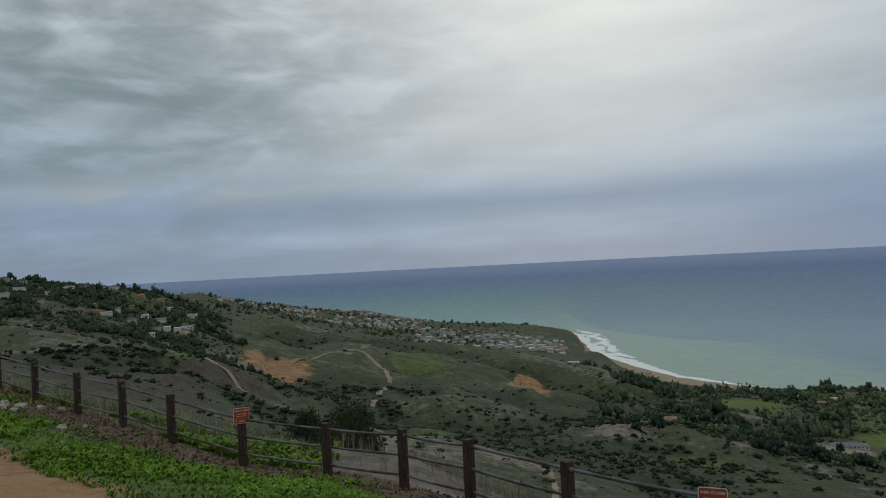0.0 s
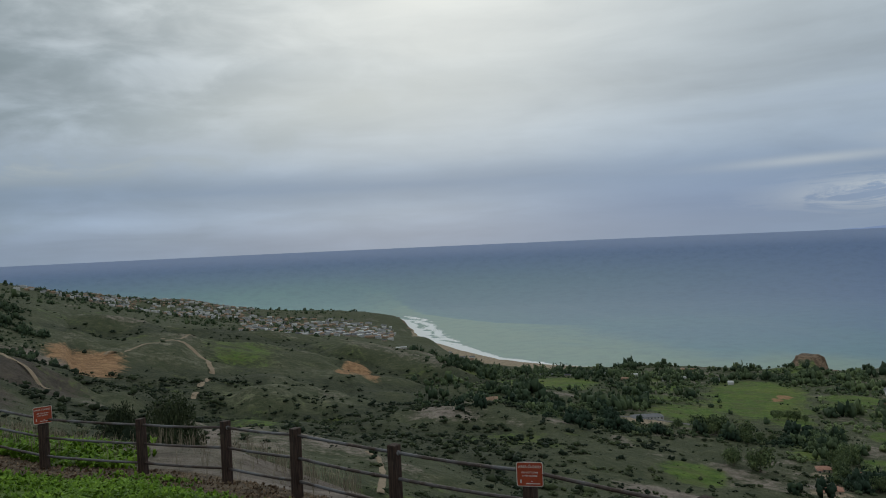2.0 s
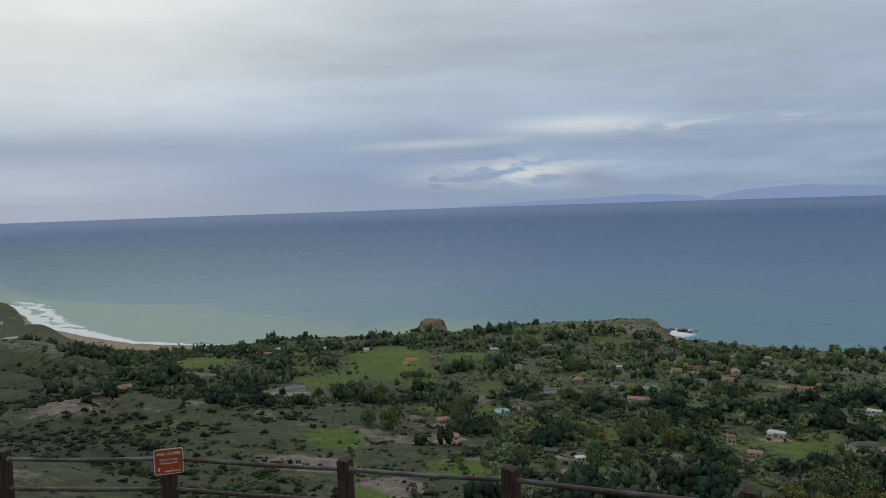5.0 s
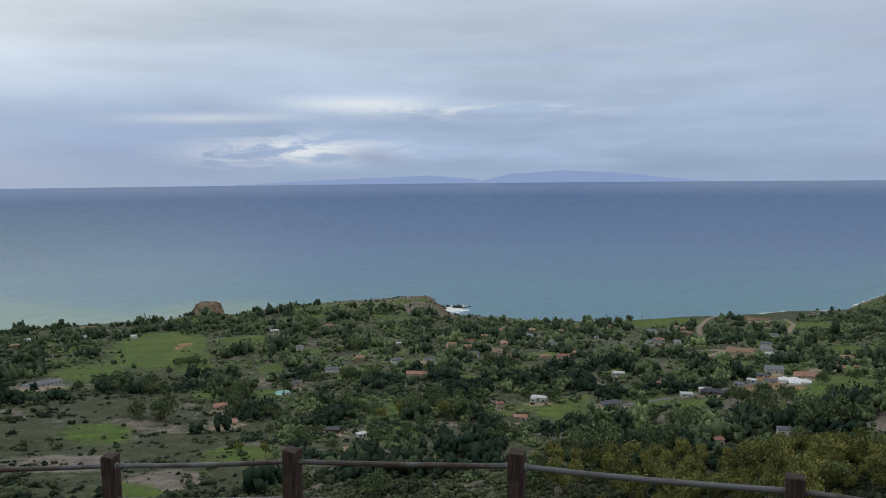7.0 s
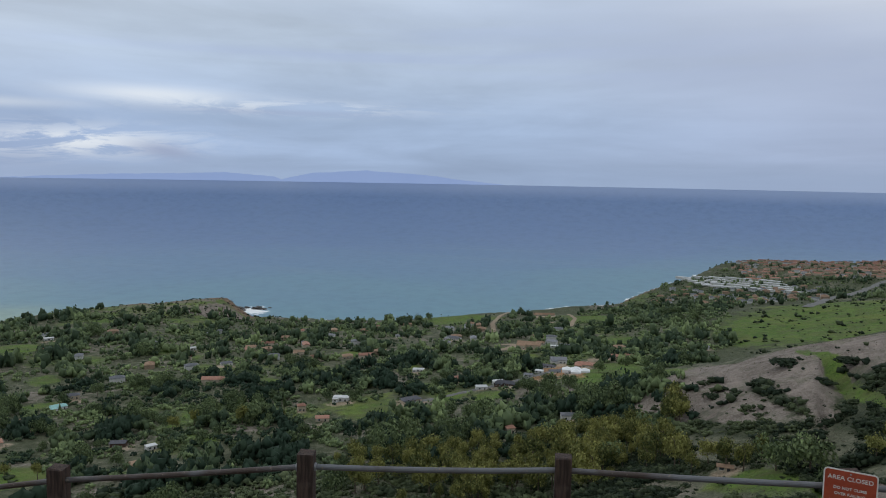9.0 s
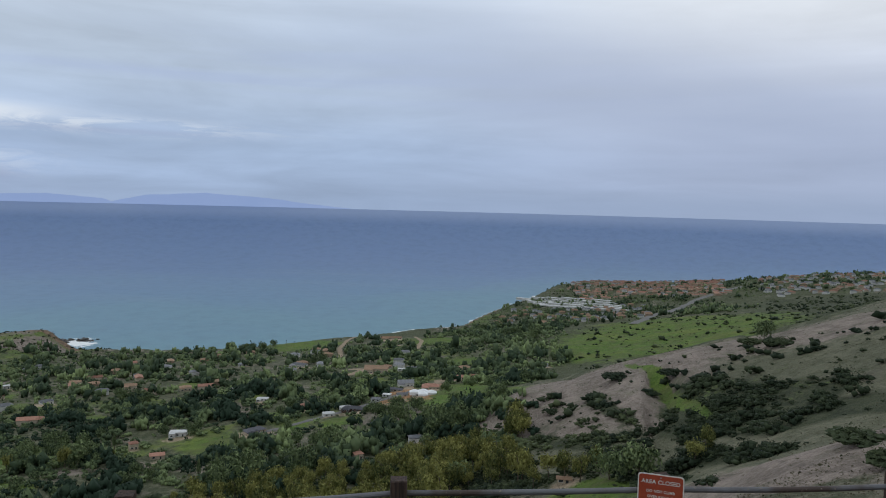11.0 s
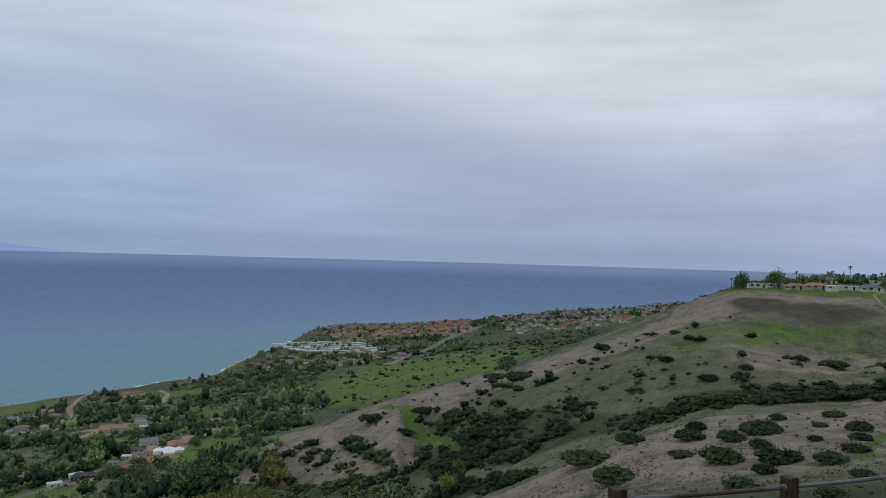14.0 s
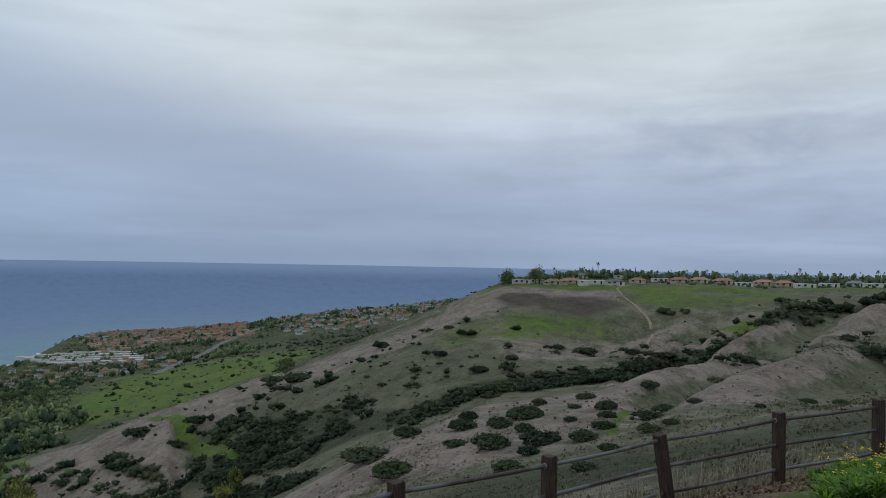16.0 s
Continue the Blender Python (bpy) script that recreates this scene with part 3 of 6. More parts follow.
def ground_cover(x, y, z, d):
    """Masks for green, dry and bare ground, and for sand, rock and mulch."""
    az, r = bearing(x, y), np.hypot(x, y)
    one = np.zeros(len(x))
    green, dry, bare = patch(az, r, MEADOWS), patch(az, r, DRY), patch(az, r, BARE)
    wild = fbm(x / 120, y / 120, 4, 21)
    green = np.maximum(green, step(0.50, 0.66, wild) * step(200, 330, r) * np.where(az > 90, 0.22, 0.55))
    dry = np.maximum(dry, step(0.50, 0.62, fbm(x / 70 + 9, y / 70, 4, 22)) * step(100, 200, r) * np.where(az > 90, 0.35, 0.45))
    dry = np.maximum(dry, stroke(x, y, CRESTS))
    hills = step(86, 92, az) * step(60, 110, r) * step(640, 600, r)
    sage = np.maximum(0.72 * hills, 0.38 * step(14, 4, az) * step(60, 200, r) * step(1500, 1200, r))
    sage = np.maximum(sage, 0.5 * step(34, 44, az) * step(94, 90, az) * step(250, 340, r) * step(1850, 1750, r))
    brush = np.maximum(stroke(x, y, THICKETS), stroke(x, y, EAST_THICKETS))
    spur, cut = ravines(x, y)
    brush = np.maximum(brush, 0.55 * step(104, 110, az) * step(900, 1100, r) * step(2500, 2300, r))
    brush = np.maximum.reduce([brush, 0.52 * stroke(x, y, SPECKLED), 0.95 * cut * step(0.50, 0.12, spur), 0.62 * step(110, 116, az) * step(150, 90, r)])
    dry = np.maximum(dry * (1 - cut * step(0.55, 0.2, spur)), 0.62 * cut * step(0.62, 1.0, spur))
    scorched = patch(az, r, SCORCHED)
    # parched crests and greener gullies of the western folds; trodden yards round the villas
    fold, west = folds(x, y), step(131, 137, az) * step(110, 200, r) * step(500, 420, r)
    dry, green = dry * (1 - west) + west * step(0.35, 0.7, fold), green * (1 - west) + west * 0.45 * step(0.45, 0.15, fold)
    green = green * np.where((az > 113) & (r < 480) & (r > 60), 0.52, 1.0)
    green = green * np.where((az < 14) & (r > 60), 0.52, 1.0)
    dry = dry * np.where((az < 14) & (r > 60), 0.72, 1.0)
    green = np.maximum(green, stroke(x, y, LUSH))
    dry = np.where((az > 100) & (r >= 60) & (r < 130), np.maximum(dry * 0.7, 0.36), dry)
    yard = one.copy()
    for hx, hy, w, *_ in VILLAS_A + VILLAS_B + VILLAS_C + VILLAS_D:
        yard = np.maximum(yard, np.clip(1.5 - np.hypot(x - hx * 0.985, y - hy * 0.985) / (0.55 * w + 4), 0, 0.75))
    coastal = r > 1300
    sand = np.where(coastal & (az > 10.5) & (az < 23), step(95, 75, d), one)
    rock = np.where(coastal, np.where((az > 49) & (az < 58), step(62, 38, d), np.where(az > 60, step(16, 7, d), step(34, 20, d))) * (1 - sand), one)
    rock = np.maximum(rock, 0.85 * np.where((r > 1878) & (az > 37.8) & (az < 40.4), 1.0, 0.0))
    # the lookout: a worn patch of earth, grass, and bark mulch along the fence
    here, side = r < 60, fence_side(np.where(r < 60, x, 0), np.where(r < 60, y, 0))
    worn = step(11.5, 10.0, np.hypot(x + 14, y - 6) + 1.6 * (fbm(x / 1.5, y / 1.5, 3, 31) - 0.5))
    mulch = np.where(here, step(2.3, 1.5, side + 1.0 * (fbm(x / 1.2, y / 1.2, 3, 32) - 0.5)) * step(-1.2, -0.5, side), one)
    lawn = np.where(here, step(0.8, 1.6, side), one)
    bare = np.where(here, worn * step(2.0, 2.6, side), bare)
    weeds = step(-9, -1, side) * step(-7, -17, az) * 0.9
    green = np.where(here, np.maximum(lawn * (0.55 + 0.5 * fbm(x / 2, y / 2, 3, 33)) * (1 - worn), weeds * (side < 0)), green)
    dry = np.where(here, np.where(side < 0, np.where(az > 100, 0.40, 0.9), 0.45), dry)
    sand = np.maximum(sand, yard)
    sage, brush, scorched = (np.where(here, 0, v) for v in (sage, brush, scorched))
    return np.stack([green, dry, bare], 1), np.stack([sand, rock, mulch], 1), np.stack([brush, sage, scorched], 1)
# ---- ground and sea ----
def sheet_mesh(name, ring_r, ring_a, x, y, z, masks, mat):
    """A closed polar sheet; masks: name to (values, colour or not)."""
    nr, na = len(ring_r), len(ring_a)
    me = bpy.data.meshes.new(name)
    i, j = np.meshgrid(np.arange(nr - 1), np.arange(na), indexing="ij")
    k = (j + 1) % na
    faces = np.stack([i * na + j, i * na + k, (i + 1) * na + k, (i + 1) * na + j], -1).reshape(-1, 4)[:, ::-1]
    me.vertices.add(len(x))
    me.vertices.foreach_set("co", np.stack([x, y, z], 1).astype(np.float32).ravel())
    me.loops.add(faces.size)
    me.loops.foreach_set("vertex_index", faces.ravel().astype(np.int32))
    me.polygons.add(len(faces))
    me.polygons.foreach_set("loop_start", np.arange(0, faces.size, 4, dtype=np.int32))
    me.polygons.foreach_set("use_smooth", np.ones(len(faces), bool))
    me.update(calc_edges=True)
    for key, values in masks.items():
        if values.ndim == 2:
            full = np.concatenate([values, np.ones((len(values), 1))], 1).astype(np.float32)
            me.attributes.new(key, "FLOAT_COLOR", "POINT").data.foreach_set("color", full.ravel())
        else:
            me.attributes.new(key, "FLOAT", "POINT").data.foreach_set("value", values.astype(np.float32))
    me.materials.append(mat)
    return new(name, me)


def polar(ring_r, ring_a):
    r, a = np.meshgrid(ring_r, np.radians(ring_a), indexing="ij")
    return (r * np.sin(a)).ravel(), (r * np.cos(a)).ravel()


ring_a = np.concatenate([np.arange(-38, 156, 0.36), np.arange(156, 322, 2.0)])
ring_r = np.concatenate([(0.02, 0.3), np.geomspace(0.6, 1200, 230), np.arange(1212, 3990, 18)])
gx, gy = polar(ring_r, ring_a)
inland = shore(gx, gy)
gz = land(gx, gy, inland)
cover, cover2, cover3 = ground_cover(gx, gy, gz, inland)
ground = sheet_mesh("ground", ring_r, ring_a, gx, gy, gz, {"cover": cover, "cover2": cover2, "cover3": cover3}, GROUND)
tagged(ground, "coastal hillside with brown dry grass, green meadows and scrub", "ground", kind="structure")

sea_a = np.concatenate([np.arange(-38, 156, 0.5), np.arange(156, 322, 2.0)])
sea_r = np.concatenate([np.arange(1650, 2300, 9), np.arange(2300, 3300, 14), np.arange(3300, 3960, 30), np.linspace(3960, 4950, 40)])
sx, sy = polar(sea_r, sea_a)
sr = np.hypot(sx, sy)
sz = 302 * np.clip((sr - 3600) / 1350, 0, 1) ** 2.2
off = -shore(sx, sy)
saz = bearing(sx, sy)
beach = step(9, 10, saz) * step(23, 19, saz)
width = 22 + 230 * beach * (0.12 + 0.88 * step(18, 11, saz) ** 1.5) + 30 * step(88, 92, saz)
roll = 0.5 + 0.5 * np.sin(off / 10 + 9 * fbm(sx / 110, sy / 110, 3, 92))
surf = step(1.0, 0.0, off / width) * (0.55 + 0.45 * beach) * np.where(off > 24, 0.35 + 0.85 * roll, 1)
rocks = ((saz - 57.9) / 1.5) ** 2 + ((sr - 1930) / 75) ** 2
surf = np.maximum(surf, 0.80 * np.exp(-rocks))
murk = np.exp(-((np.clip(off, 0, None) / (230 + 420 * step(36, 22, saz))) ** 2)) * step(0, 15, saz) * step(62, 40, saz)
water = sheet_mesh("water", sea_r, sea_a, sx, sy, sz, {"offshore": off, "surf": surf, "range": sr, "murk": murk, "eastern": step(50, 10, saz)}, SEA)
tagged(water, "grey-blue ocean turning turquoise and murky at the beach", "sea", kind="structure")
# ---- things ----
def mesh_of(name, bm, mats):
    me = bpy.data.meshes.new(name)
    bm.to_mesh(me)
    bm.free()
    for m in mats if isinstance(mats, (list, tuple)) else (mats,):
        me.materials.append(m)
    return me


def part(name, bm, mat, parent, label=""):
    """Links a bmesh as one mesh object under a thing or a part."""
    ob = new(name, mesh_of(name, bm, mat))
    ob.parent = parent
    return tagged(ob, label)


def box(bm, size, at=(0, 0, 0), turn=None, bevel=0.0):
    """Adds a box to a bmesh, its edges rounded by bevel."""
    made = bmesh.ops.create_cube(bm, size=1.0)["verts"]
    m = Matrix.Translation(at) @ (turn or Matrix.Identity(4)) @ Matrix.Diagonal((*size, 1))
    bmesh.ops.transform(bm, matrix=m, verts=made)
    if bevel:
        edges = list({e for v in made for e in v.link_edges})
        bmesh.ops.bevel(bm, geom=edges, offset=bevel, segments=2, affect="EDGES", profile=0.6)


def rod(bm, a, b, radius, sides=10, taper=1.0):
    """Adds a round bar from a to b."""
    a, b = Vector(a), Vector(b)
    made = bmesh.ops.create_cone(bm, cap_ends=True, segments=sides, radius1=radius, radius2=radius * taper, depth=(b - a).length)["verts"]
    m = Matrix.Translation((a + b) / 2) @ (b - a).to_track_quat("Z", "Y").to_matrix().to_4x4()
    bmesh.ops.transform(bm, matrix=m, verts=made)


def ground_z(x, y):
    return float(land(np.array([x], float), np.array([y], float))[0])


WOOD, t, bsdf, at = material("dark_stained_timber", 0.75)
long = t.add("Mapping", Vector=at, Scale=(14, 14, 1.2)).outputs[0]
streaks, blots = t.noise(long, 3.0, 6, 0.65), t.noise(at, 2.5, 4)
col = t.mix(t.ramp(streaks, 0.35, 0.7), (0.022, 0.014, 0.011), (0.075, 0.047, 0.036))
col = t.mix(t.ramp(blots, 0.55, 0.75), col, (0.095, 0.07, 0.058))
shade(t, bsdf, col)
relief(t, bsdf, streaks, 0.6, 0.012)
PIPE, t, bsdf, at = material("weathered_steel_rail", 0.5)
bsdf.inputs["Metallic"].default_value = 0.35
wear, spots = t.noise(at, 1.3, 5), t.noise(at, 30.0, 4)
col = t.mix(t.ramp(wear, 0.40, 0.62), (0.062, 0.045, 0.038), (0.135, 0.135, 0.142))
col = t.mix(t.ramp(spots, 0.62, 0.72), col, (0.20, 0.16, 0.13))
shade(t, bsdf, col)
relief(t, bsdf, spots, 0.2, 0.002)
RED = spotted("faded_red_enamel", (0.27, 0.045, 0.022), (0.36, 0.070, 0.034), 3.0, 0.45, 0.05, 0.002)
WHITE = spotted("white_sign_paint", (0.50, 0.48, 0.45), (0.66, 0.64, 0.60), 12.0, 0.5, 0)
ZINC = spotted("zinc_bracket", (0.14, 0.14, 0.145), (0.30, 0.30, 0.31), 20.0, 0.35, 0.1, 0.002)

fence = tagged(new("fence"), "dark brown timber post fence with three weathered steel rails", "fence")
random.seed(4)
for k, (x, y, z) in enumerate(POSTS):
    bm = bmesh.new()
    nearer = Vector(POSTS[min(k + 1, len(POSTS) - 1)][:2]) - Vector(POSTS[max(k - 1, 0)][:2])
    face = math.atan2(nearer.y, nearer.x)
    lean = random.uniform(-0.015, 0.015) - (0.20 if k == 20 else 0)
    slip = 1.22 * math.sin(lean)
    box(bm, (0.155, 0.155, 1.72), (0, 0, 0.36), None, 0.012)
    for v in bm.verts:
        if v.co.z > 1.0:
            v.co.z += 0.012 * math.sin(40 * v.co.x + 7 * k) + 0.015 * v.co.y * random.uniform(-1, 1) * 6
    post = part("post", bm, WOOD, fence)
    post.matrix_local = Matrix.Translation((x - slip * math.cos(face), y - slip * math.sin(face), z - 1.22)) @ Matrix.Rotation(face, 4, "Z") @ Matrix.Rotation(lean, 4, "Y")
for k in range(len(POSTS) - 1):
    a, b = Vector(POSTS[k]), Vector(POSTS[k + 1])
    along = (b - a).normalized()
    side = Vector((-along.y, along.x, 0)).normalized()
    for drop in (0.13, 0.535, 0.945):
        bm = bmesh.new()
        p, q = a + along * 0.075 - Vector((0, 0, drop)), b - along * 0.075 - Vector((0, 0, drop))
        sag = random.uniform(0.004, 0.02)
        mids = [p.lerp(q, s) - Vector((0, 0, sag * 4 * s * (1 - s))) for s in (0, 0.25, 0.5, 0.75, 1)]
        for m0, m1 in zip(mids, mids[1:]):
            rod(bm, m0, m1 + (m1 - m0) * 0.01, 0.027, 12)
        rail = part("rail", bm, PIPE, fence)
        for end, sign in ((p, 1), (q, -1)):
            if drop < 0.2 and (k + (sign > 0)) % 2 == 0:
                bm = bmesh.new()
                rod(bm, end - along * 0.008 * sign, end + along * sign * 0.02, 0.038, 12)
                part("bracket", bm, ZINC, rail)


def lettering(text, size, mat, parent, at, spread=1.0):
    """Raised lettering in the built-in font."""
    curve = bpy.data.curves.new("lettering", "FONT")
    curve.body, curve.size, curve.align_x, curve.extrude, curve.space_character = text, size, "CENTER", 0.0008, spread
    curve.offset = 0.0008
    curve.materials.append(mat)
    ob = new("lettering", curve)
    ob.parent = parent
    ob.matrix_local = pose(*at, 90, 0, 0)
    return ob


def rounded_plate(bm, w, h, depth, radius, y):
    """A plate in the xz plane with round corners."""
    ring = []
    for cx, cz, a0 in ((w / 2 - radius, h / 2 - radius, 0), (-w / 2 + radius, h / 2 - radius, 90), (-w / 2 + radius, -h / 2 + radius, 180), (w / 2 - radius, -h / 2 + radius, 270)):
        for s in range(6):
            a = radians(a0 + 18 * s)
            ring.append((cx + radius * math.cos(a), cz + radius * math.sin(a)))
    front = bm.faces.new([bm.verts.new((px, y, pz)) for px, pz in ring])
    made = bmesh.ops.extrude_face_region(bm, geom=[front])["geom"]
    bmesh.ops.translate(bm, vec=(0, depth, 0), verts=[g for g in made if isinstance(g, bmesh.types.BMVert)])
    bmesh.ops.recalc_face_normals(bm, faces=bm.faces)


def warning_sign(k, w, h, drop, turn=0.0):
    """A red enamel notice screwed to the post k, facing the lookout."""
    x, y, z = POSTS[k]
    root = tagged(new("warning_sign"), "red enamel warning sign with white border on fence post", "sign", "warning signs on the fence")
    bm = bmesh.new()
    rounded_plate(bm, w, h, 0.003, 0.03, 0)
    part("border", bm, WHITE, root, "white painted border")
    bm = bmesh.new()
    rounded_plate(bm, w - 0.022, h - 0.022, 0.003, 0.022, -0.0025)
    plate = part("plate", bm, RED, root, "faded red face")
    s = w / 0.4
    lettering("AREA CLOSED", 0.050 * s, WHITE, plate, (0, -0.004, h / 2 - 0.088 * s), 1.05)
    lettering("DO NOT CLIMB", 0.033 * s, WHITE, plate, (0, -0.004, h / 2 - 0.168 * s), 1.05)
    lettering("OVER RAILING", 0.033 * s, WHITE, plate, (0, -0.004, h / 2 - 0.218 * s), 1.05)
    for bx, bz, bw, bh in ((0.03, -0.105, 0.02, 0.012), (0.045, -0.14, 0.21, 0.014), (-0.135, -0.105, 0.022, 0.05)):
        bm = bmesh.new()
        box(bm, (bw * s, 0.0012, bh * s), (bx * s, -0.0035, bz * s))
        part("bar", bm, WHITE, plate)
    for bz in (h / 2 - 0.03, -h / 2 + 0.03):
        bm = bmesh.new()
        rod(bm, (0, -0.003, bz), (0, -0.007, bz), 0.007, 8)
        part("screw", bm, ZINC, plate)
    away = Vector((x, y, 0)).normalized()
    root.matrix_world = Matrix.Translation(Vector((x, y, z - drop)) - away * 0.115) @ Matrix.Rotation(math.atan2(away.y, away.x) - math.pi / 2 + turn, 4, "Z")
    return root


warning_sign(7, 0.37, 0.37, 0.02, 0.1)
warning_sign(12, 0.362, 0.335, 0.135, -0.1)
warning_sign(17, 0.405, 0.372, 0.138, 0.02)
# ---- houses ----
def plaster(name, dark, light):
    return spotted(name, dark, light, 0.35, 0.85, 0.1, 0.01)


def roof_mat(name, dark, light):
    """Roofing with courses of tiles."""
    m, t, bsdf, at = material(name, 0.8)
    a, b = t.noise(at, 0.5, 5), t.noise(at, 6.0, 3)
    who = t.tree.nodes.new("ShaderNodeObjectInfo").outputs["Random"]
    f = t.math("ADD", t.math("MULTIPLY", a, 0.5), t.math("MULTIPLY", b, 0.3))
    f = t.math("ADD", f, t.math("MULTIPLY", who, 0.35))
    shade(t, bsdf, t.mix(t.ramp(f, 0.35, 0.85), dark, light))
    rows = t.add("TexWave", Vector=at, Scale=1.2, Distortion=0.4)
    relief(t, bsdf, rows.outputs[1], 0.4, 0.05)
    return m


WALLS = {"white": plaster("white_stucco", (0.42, 0.42, 0.41), (0.58, 0.57, 0.55)), "cream": plaster("cream_stucco", (0.33, 0.28, 0.21), (0.46, 0.40, 0.31)),
         "tan": plaster("tan_stucco", (0.22, 0.16, 0.11), (0.33, 0.25, 0.18)), "brown": plaster("brown_boards", (0.05, 0.032, 0.024), (0.10, 0.065, 0.05))}
ROOFS = {"red": roof_mat("terracotta_tiles", (0.20, 0.098, 0.070), (0.40, 0.215, 0.155)), "grey": roof_mat("grey_shingles", (0.11, 0.115, 0.125), (0.24, 0.245, 0.26)),
         "dark": roof_mat("dark_shingles", (0.05, 0.052, 0.06), (0.11, 0.11, 0.125)), "white": roof_mat("white_gravel_roof", (0.42, 0.43, 0.43), (0.60, 0.60, 0.60)),
         "tan": roof_mat("tan_tiles", (0.20, 0.125, 0.08), (0.34, 0.23, 0.155)), "aqua": roof_mat("pale_turquoise_roof", (0.25, 0.45, 0.43), (0.40, 0.60, 0.57))}
GLASS, t, bsdf, at = material("window_glass", 0.08)
shade(t, bsdf, t.mix(t.noise(at, 0.6), (0.02, 0.025, 0.03), (0.05, 0.06, 0.07)))
bsdf.inputs["Specular IOR Level"].default_value = 0.6
FRAME = spotted("painted_frame", (0.55, 0.55, 0.53), (0.70, 0.70, 0.68), 4.0, 0.5, 0)
YARDS = []


def roof_shape(bm, w, d, base, rise, kind, over=0.5):
    """A hip, gable or flat roof with eaves over a plan w by d."""
    x, y = w / 2 + over, d / 2 + over
    if kind == "flat":
        box(bm, (2 * x - 0.4, 2 * y - 0.4, 0.35), (0, 0, base + 0.17))
        return
    run = x - (y if kind == "hip" else 0.001)
    low = [bm.verts.new((sx * x, sy * y, base - 0.12)) for sx, sy in ((-1, -1), (1, -1), (1, 1), (-1, 1))]
    eave = [bm.verts.new((sx * x, sy * y, base + 0.1)) for sx, sy in ((-1, -1), (1, -1), (1, 1), (-1, 1))]
    a, b = bm.verts.new((-max(run, 0.3), 0, base + rise)), bm.verts.new((max(run, 0.3), 0, base + rise))
    for k in range(4):
        bm.faces.new((low[k], low[(k + 1) % 4], eave[(k + 1) % 4], eave[k]))
    bm.faces.new(low[::-1])
    for f in ((eave[0], eave[1], b, a), (eave[1], eave[2], b), (eave[2], eave[3], a, b), (eave[3], eave[0], a)):
        bm.faces.new(f)


def house_at(w, d, h, wall, roof, kind="hip", detail=True, label="", group=""):
    """A house at the origin: walls, wings, roof, windows, door and chimney as parts; its front faces -y."""
    root = tagged(new("house"), label, "house", group)
    bm = bmesh.new()
    box(bm, (w, d, h + 3.0), (0, 0, h / 2 - 1.5))
    wing = detail and w > 13
    if wing:
        box(bm, (w * 0.36, d * 0.55, h + 2.6), (-w * 0.3, -d * 0.62, h / 2 - 1.7))
    part("wall", bm, WALLS[wall], root)
    bm = bmesh.new()
    roof_shape(bm, w, d, h, min(w, d) * 0.24, kind)
    top = part("roof", bm, ROOFS[roof], root)
    if not detail:
        return root
    if wing:
        bm = bmesh.new()
        roof_shape(bm, w * 0.36, d * 0.55, h - 0.42, w * 0.075, kind, 0.4)
        ob = part("roof", bm, ROOFS[roof], root)
        ob.location = (-w * 0.3, -d * 0.62, 0)
    if kind != "flat":
        bm = bmesh.new()
        box(bm, (0.8, 0.7, 1.8), (w * 0.22, d * 0.12, h + min(w, d) * 0.22), None, 0.04)
        part("chimney", bm, WALLS["tan"], top)
    count = max(2, int(w / 4.2))
    for k in range(count):
        wx = -w / 2 + w * (k + 0.6) / (count + 0.2)
        wy = -d / 2
        if wing and wx < -w * 0.1:
            wy = -d * 0.62 - d * 0.275
            if not -w * 0.46 < wx < -w * 0.14:
                continue
        is_door = k == count - 1
        size = (1.1, 2.1) if is_door else (1.9, 1.4)
        zc = 1.05 if is_door else 1.6
        bm = bmesh.new()
        box(bm, (size[0] + 0.24, 0.12, size[1] + 0.24), (wx, wy, zc))
        f = part("door" if is_door else "window", bm, WALLS["brown"] if is_door else FRAME, root)
        bm = bmesh.new()
        box(bm, (size[0], 0.06, size[1]), (wx, wy - 0.06, zc))
        part("pane", bm, GLASS, f)
    return root


def set_house(ob, x, y, turn=0.0, yard=0.0):
    """Stands a house on the land, its front towards the lookout, then turned."""
    face = math.degrees(math.atan2(y, x)) - 90
    ob.matrix_world = pose(x, y, ground_z(x, y) + 0.2, 0, 0, face + turn)
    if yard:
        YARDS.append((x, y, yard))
    return ob


LOOKS_B = ("aqua", "dark", "dark", "dark", "grey", "grey", "dark", "tan", "grey", "grey")
LOOKS_C = ("grey", "white", "white", "white", "grey", "white", "tan", "tan", "white", "grey", "tan", "tan")
LOOKS_D = ("grey", "tan", "grey", "white", "tan", "tan", "white", "white", "white", "white", "tan", "grey", "tan", "tan")
WORDS = {"red": "stucco villa with an orange terracotta tile roof among trees", "aqua": "low house with a pale turquoise roof among trees", "dark": "house with a dark shingle roof among trees",
         "grey": "pale house with a grey shingle roof among trees", "tan": "cream house with a tan tile roof among trees", "white": "white house with a pale flat roof among trees"}
for table, looks in ((VILLAS_A, ("red",) * 10), (VILLAS_B, LOOKS_B), (VILLAS_C, LOOKS_C), (VILLAS_D, LOOKS_D)):
    for k, ((x, y, w, d, h, turn), roof) in enumerate(zip(table, looks)):
        wall = {"red": "cream", "aqua": "white", "dark": "brown" if k % 2 else "cream", "grey": "white", "tan": "cream", "white": "white"}[roof]
        kind = "flat" if roof == "white" else ("gable" if k % 3 == 1 else "hip")
        set_house(house_at(w * 0.88, d * 0.9, h * 0.75, wall, roof, kind, True, WORDS[roof], "houses in the valley"), x, y, turn, max(w, 14))

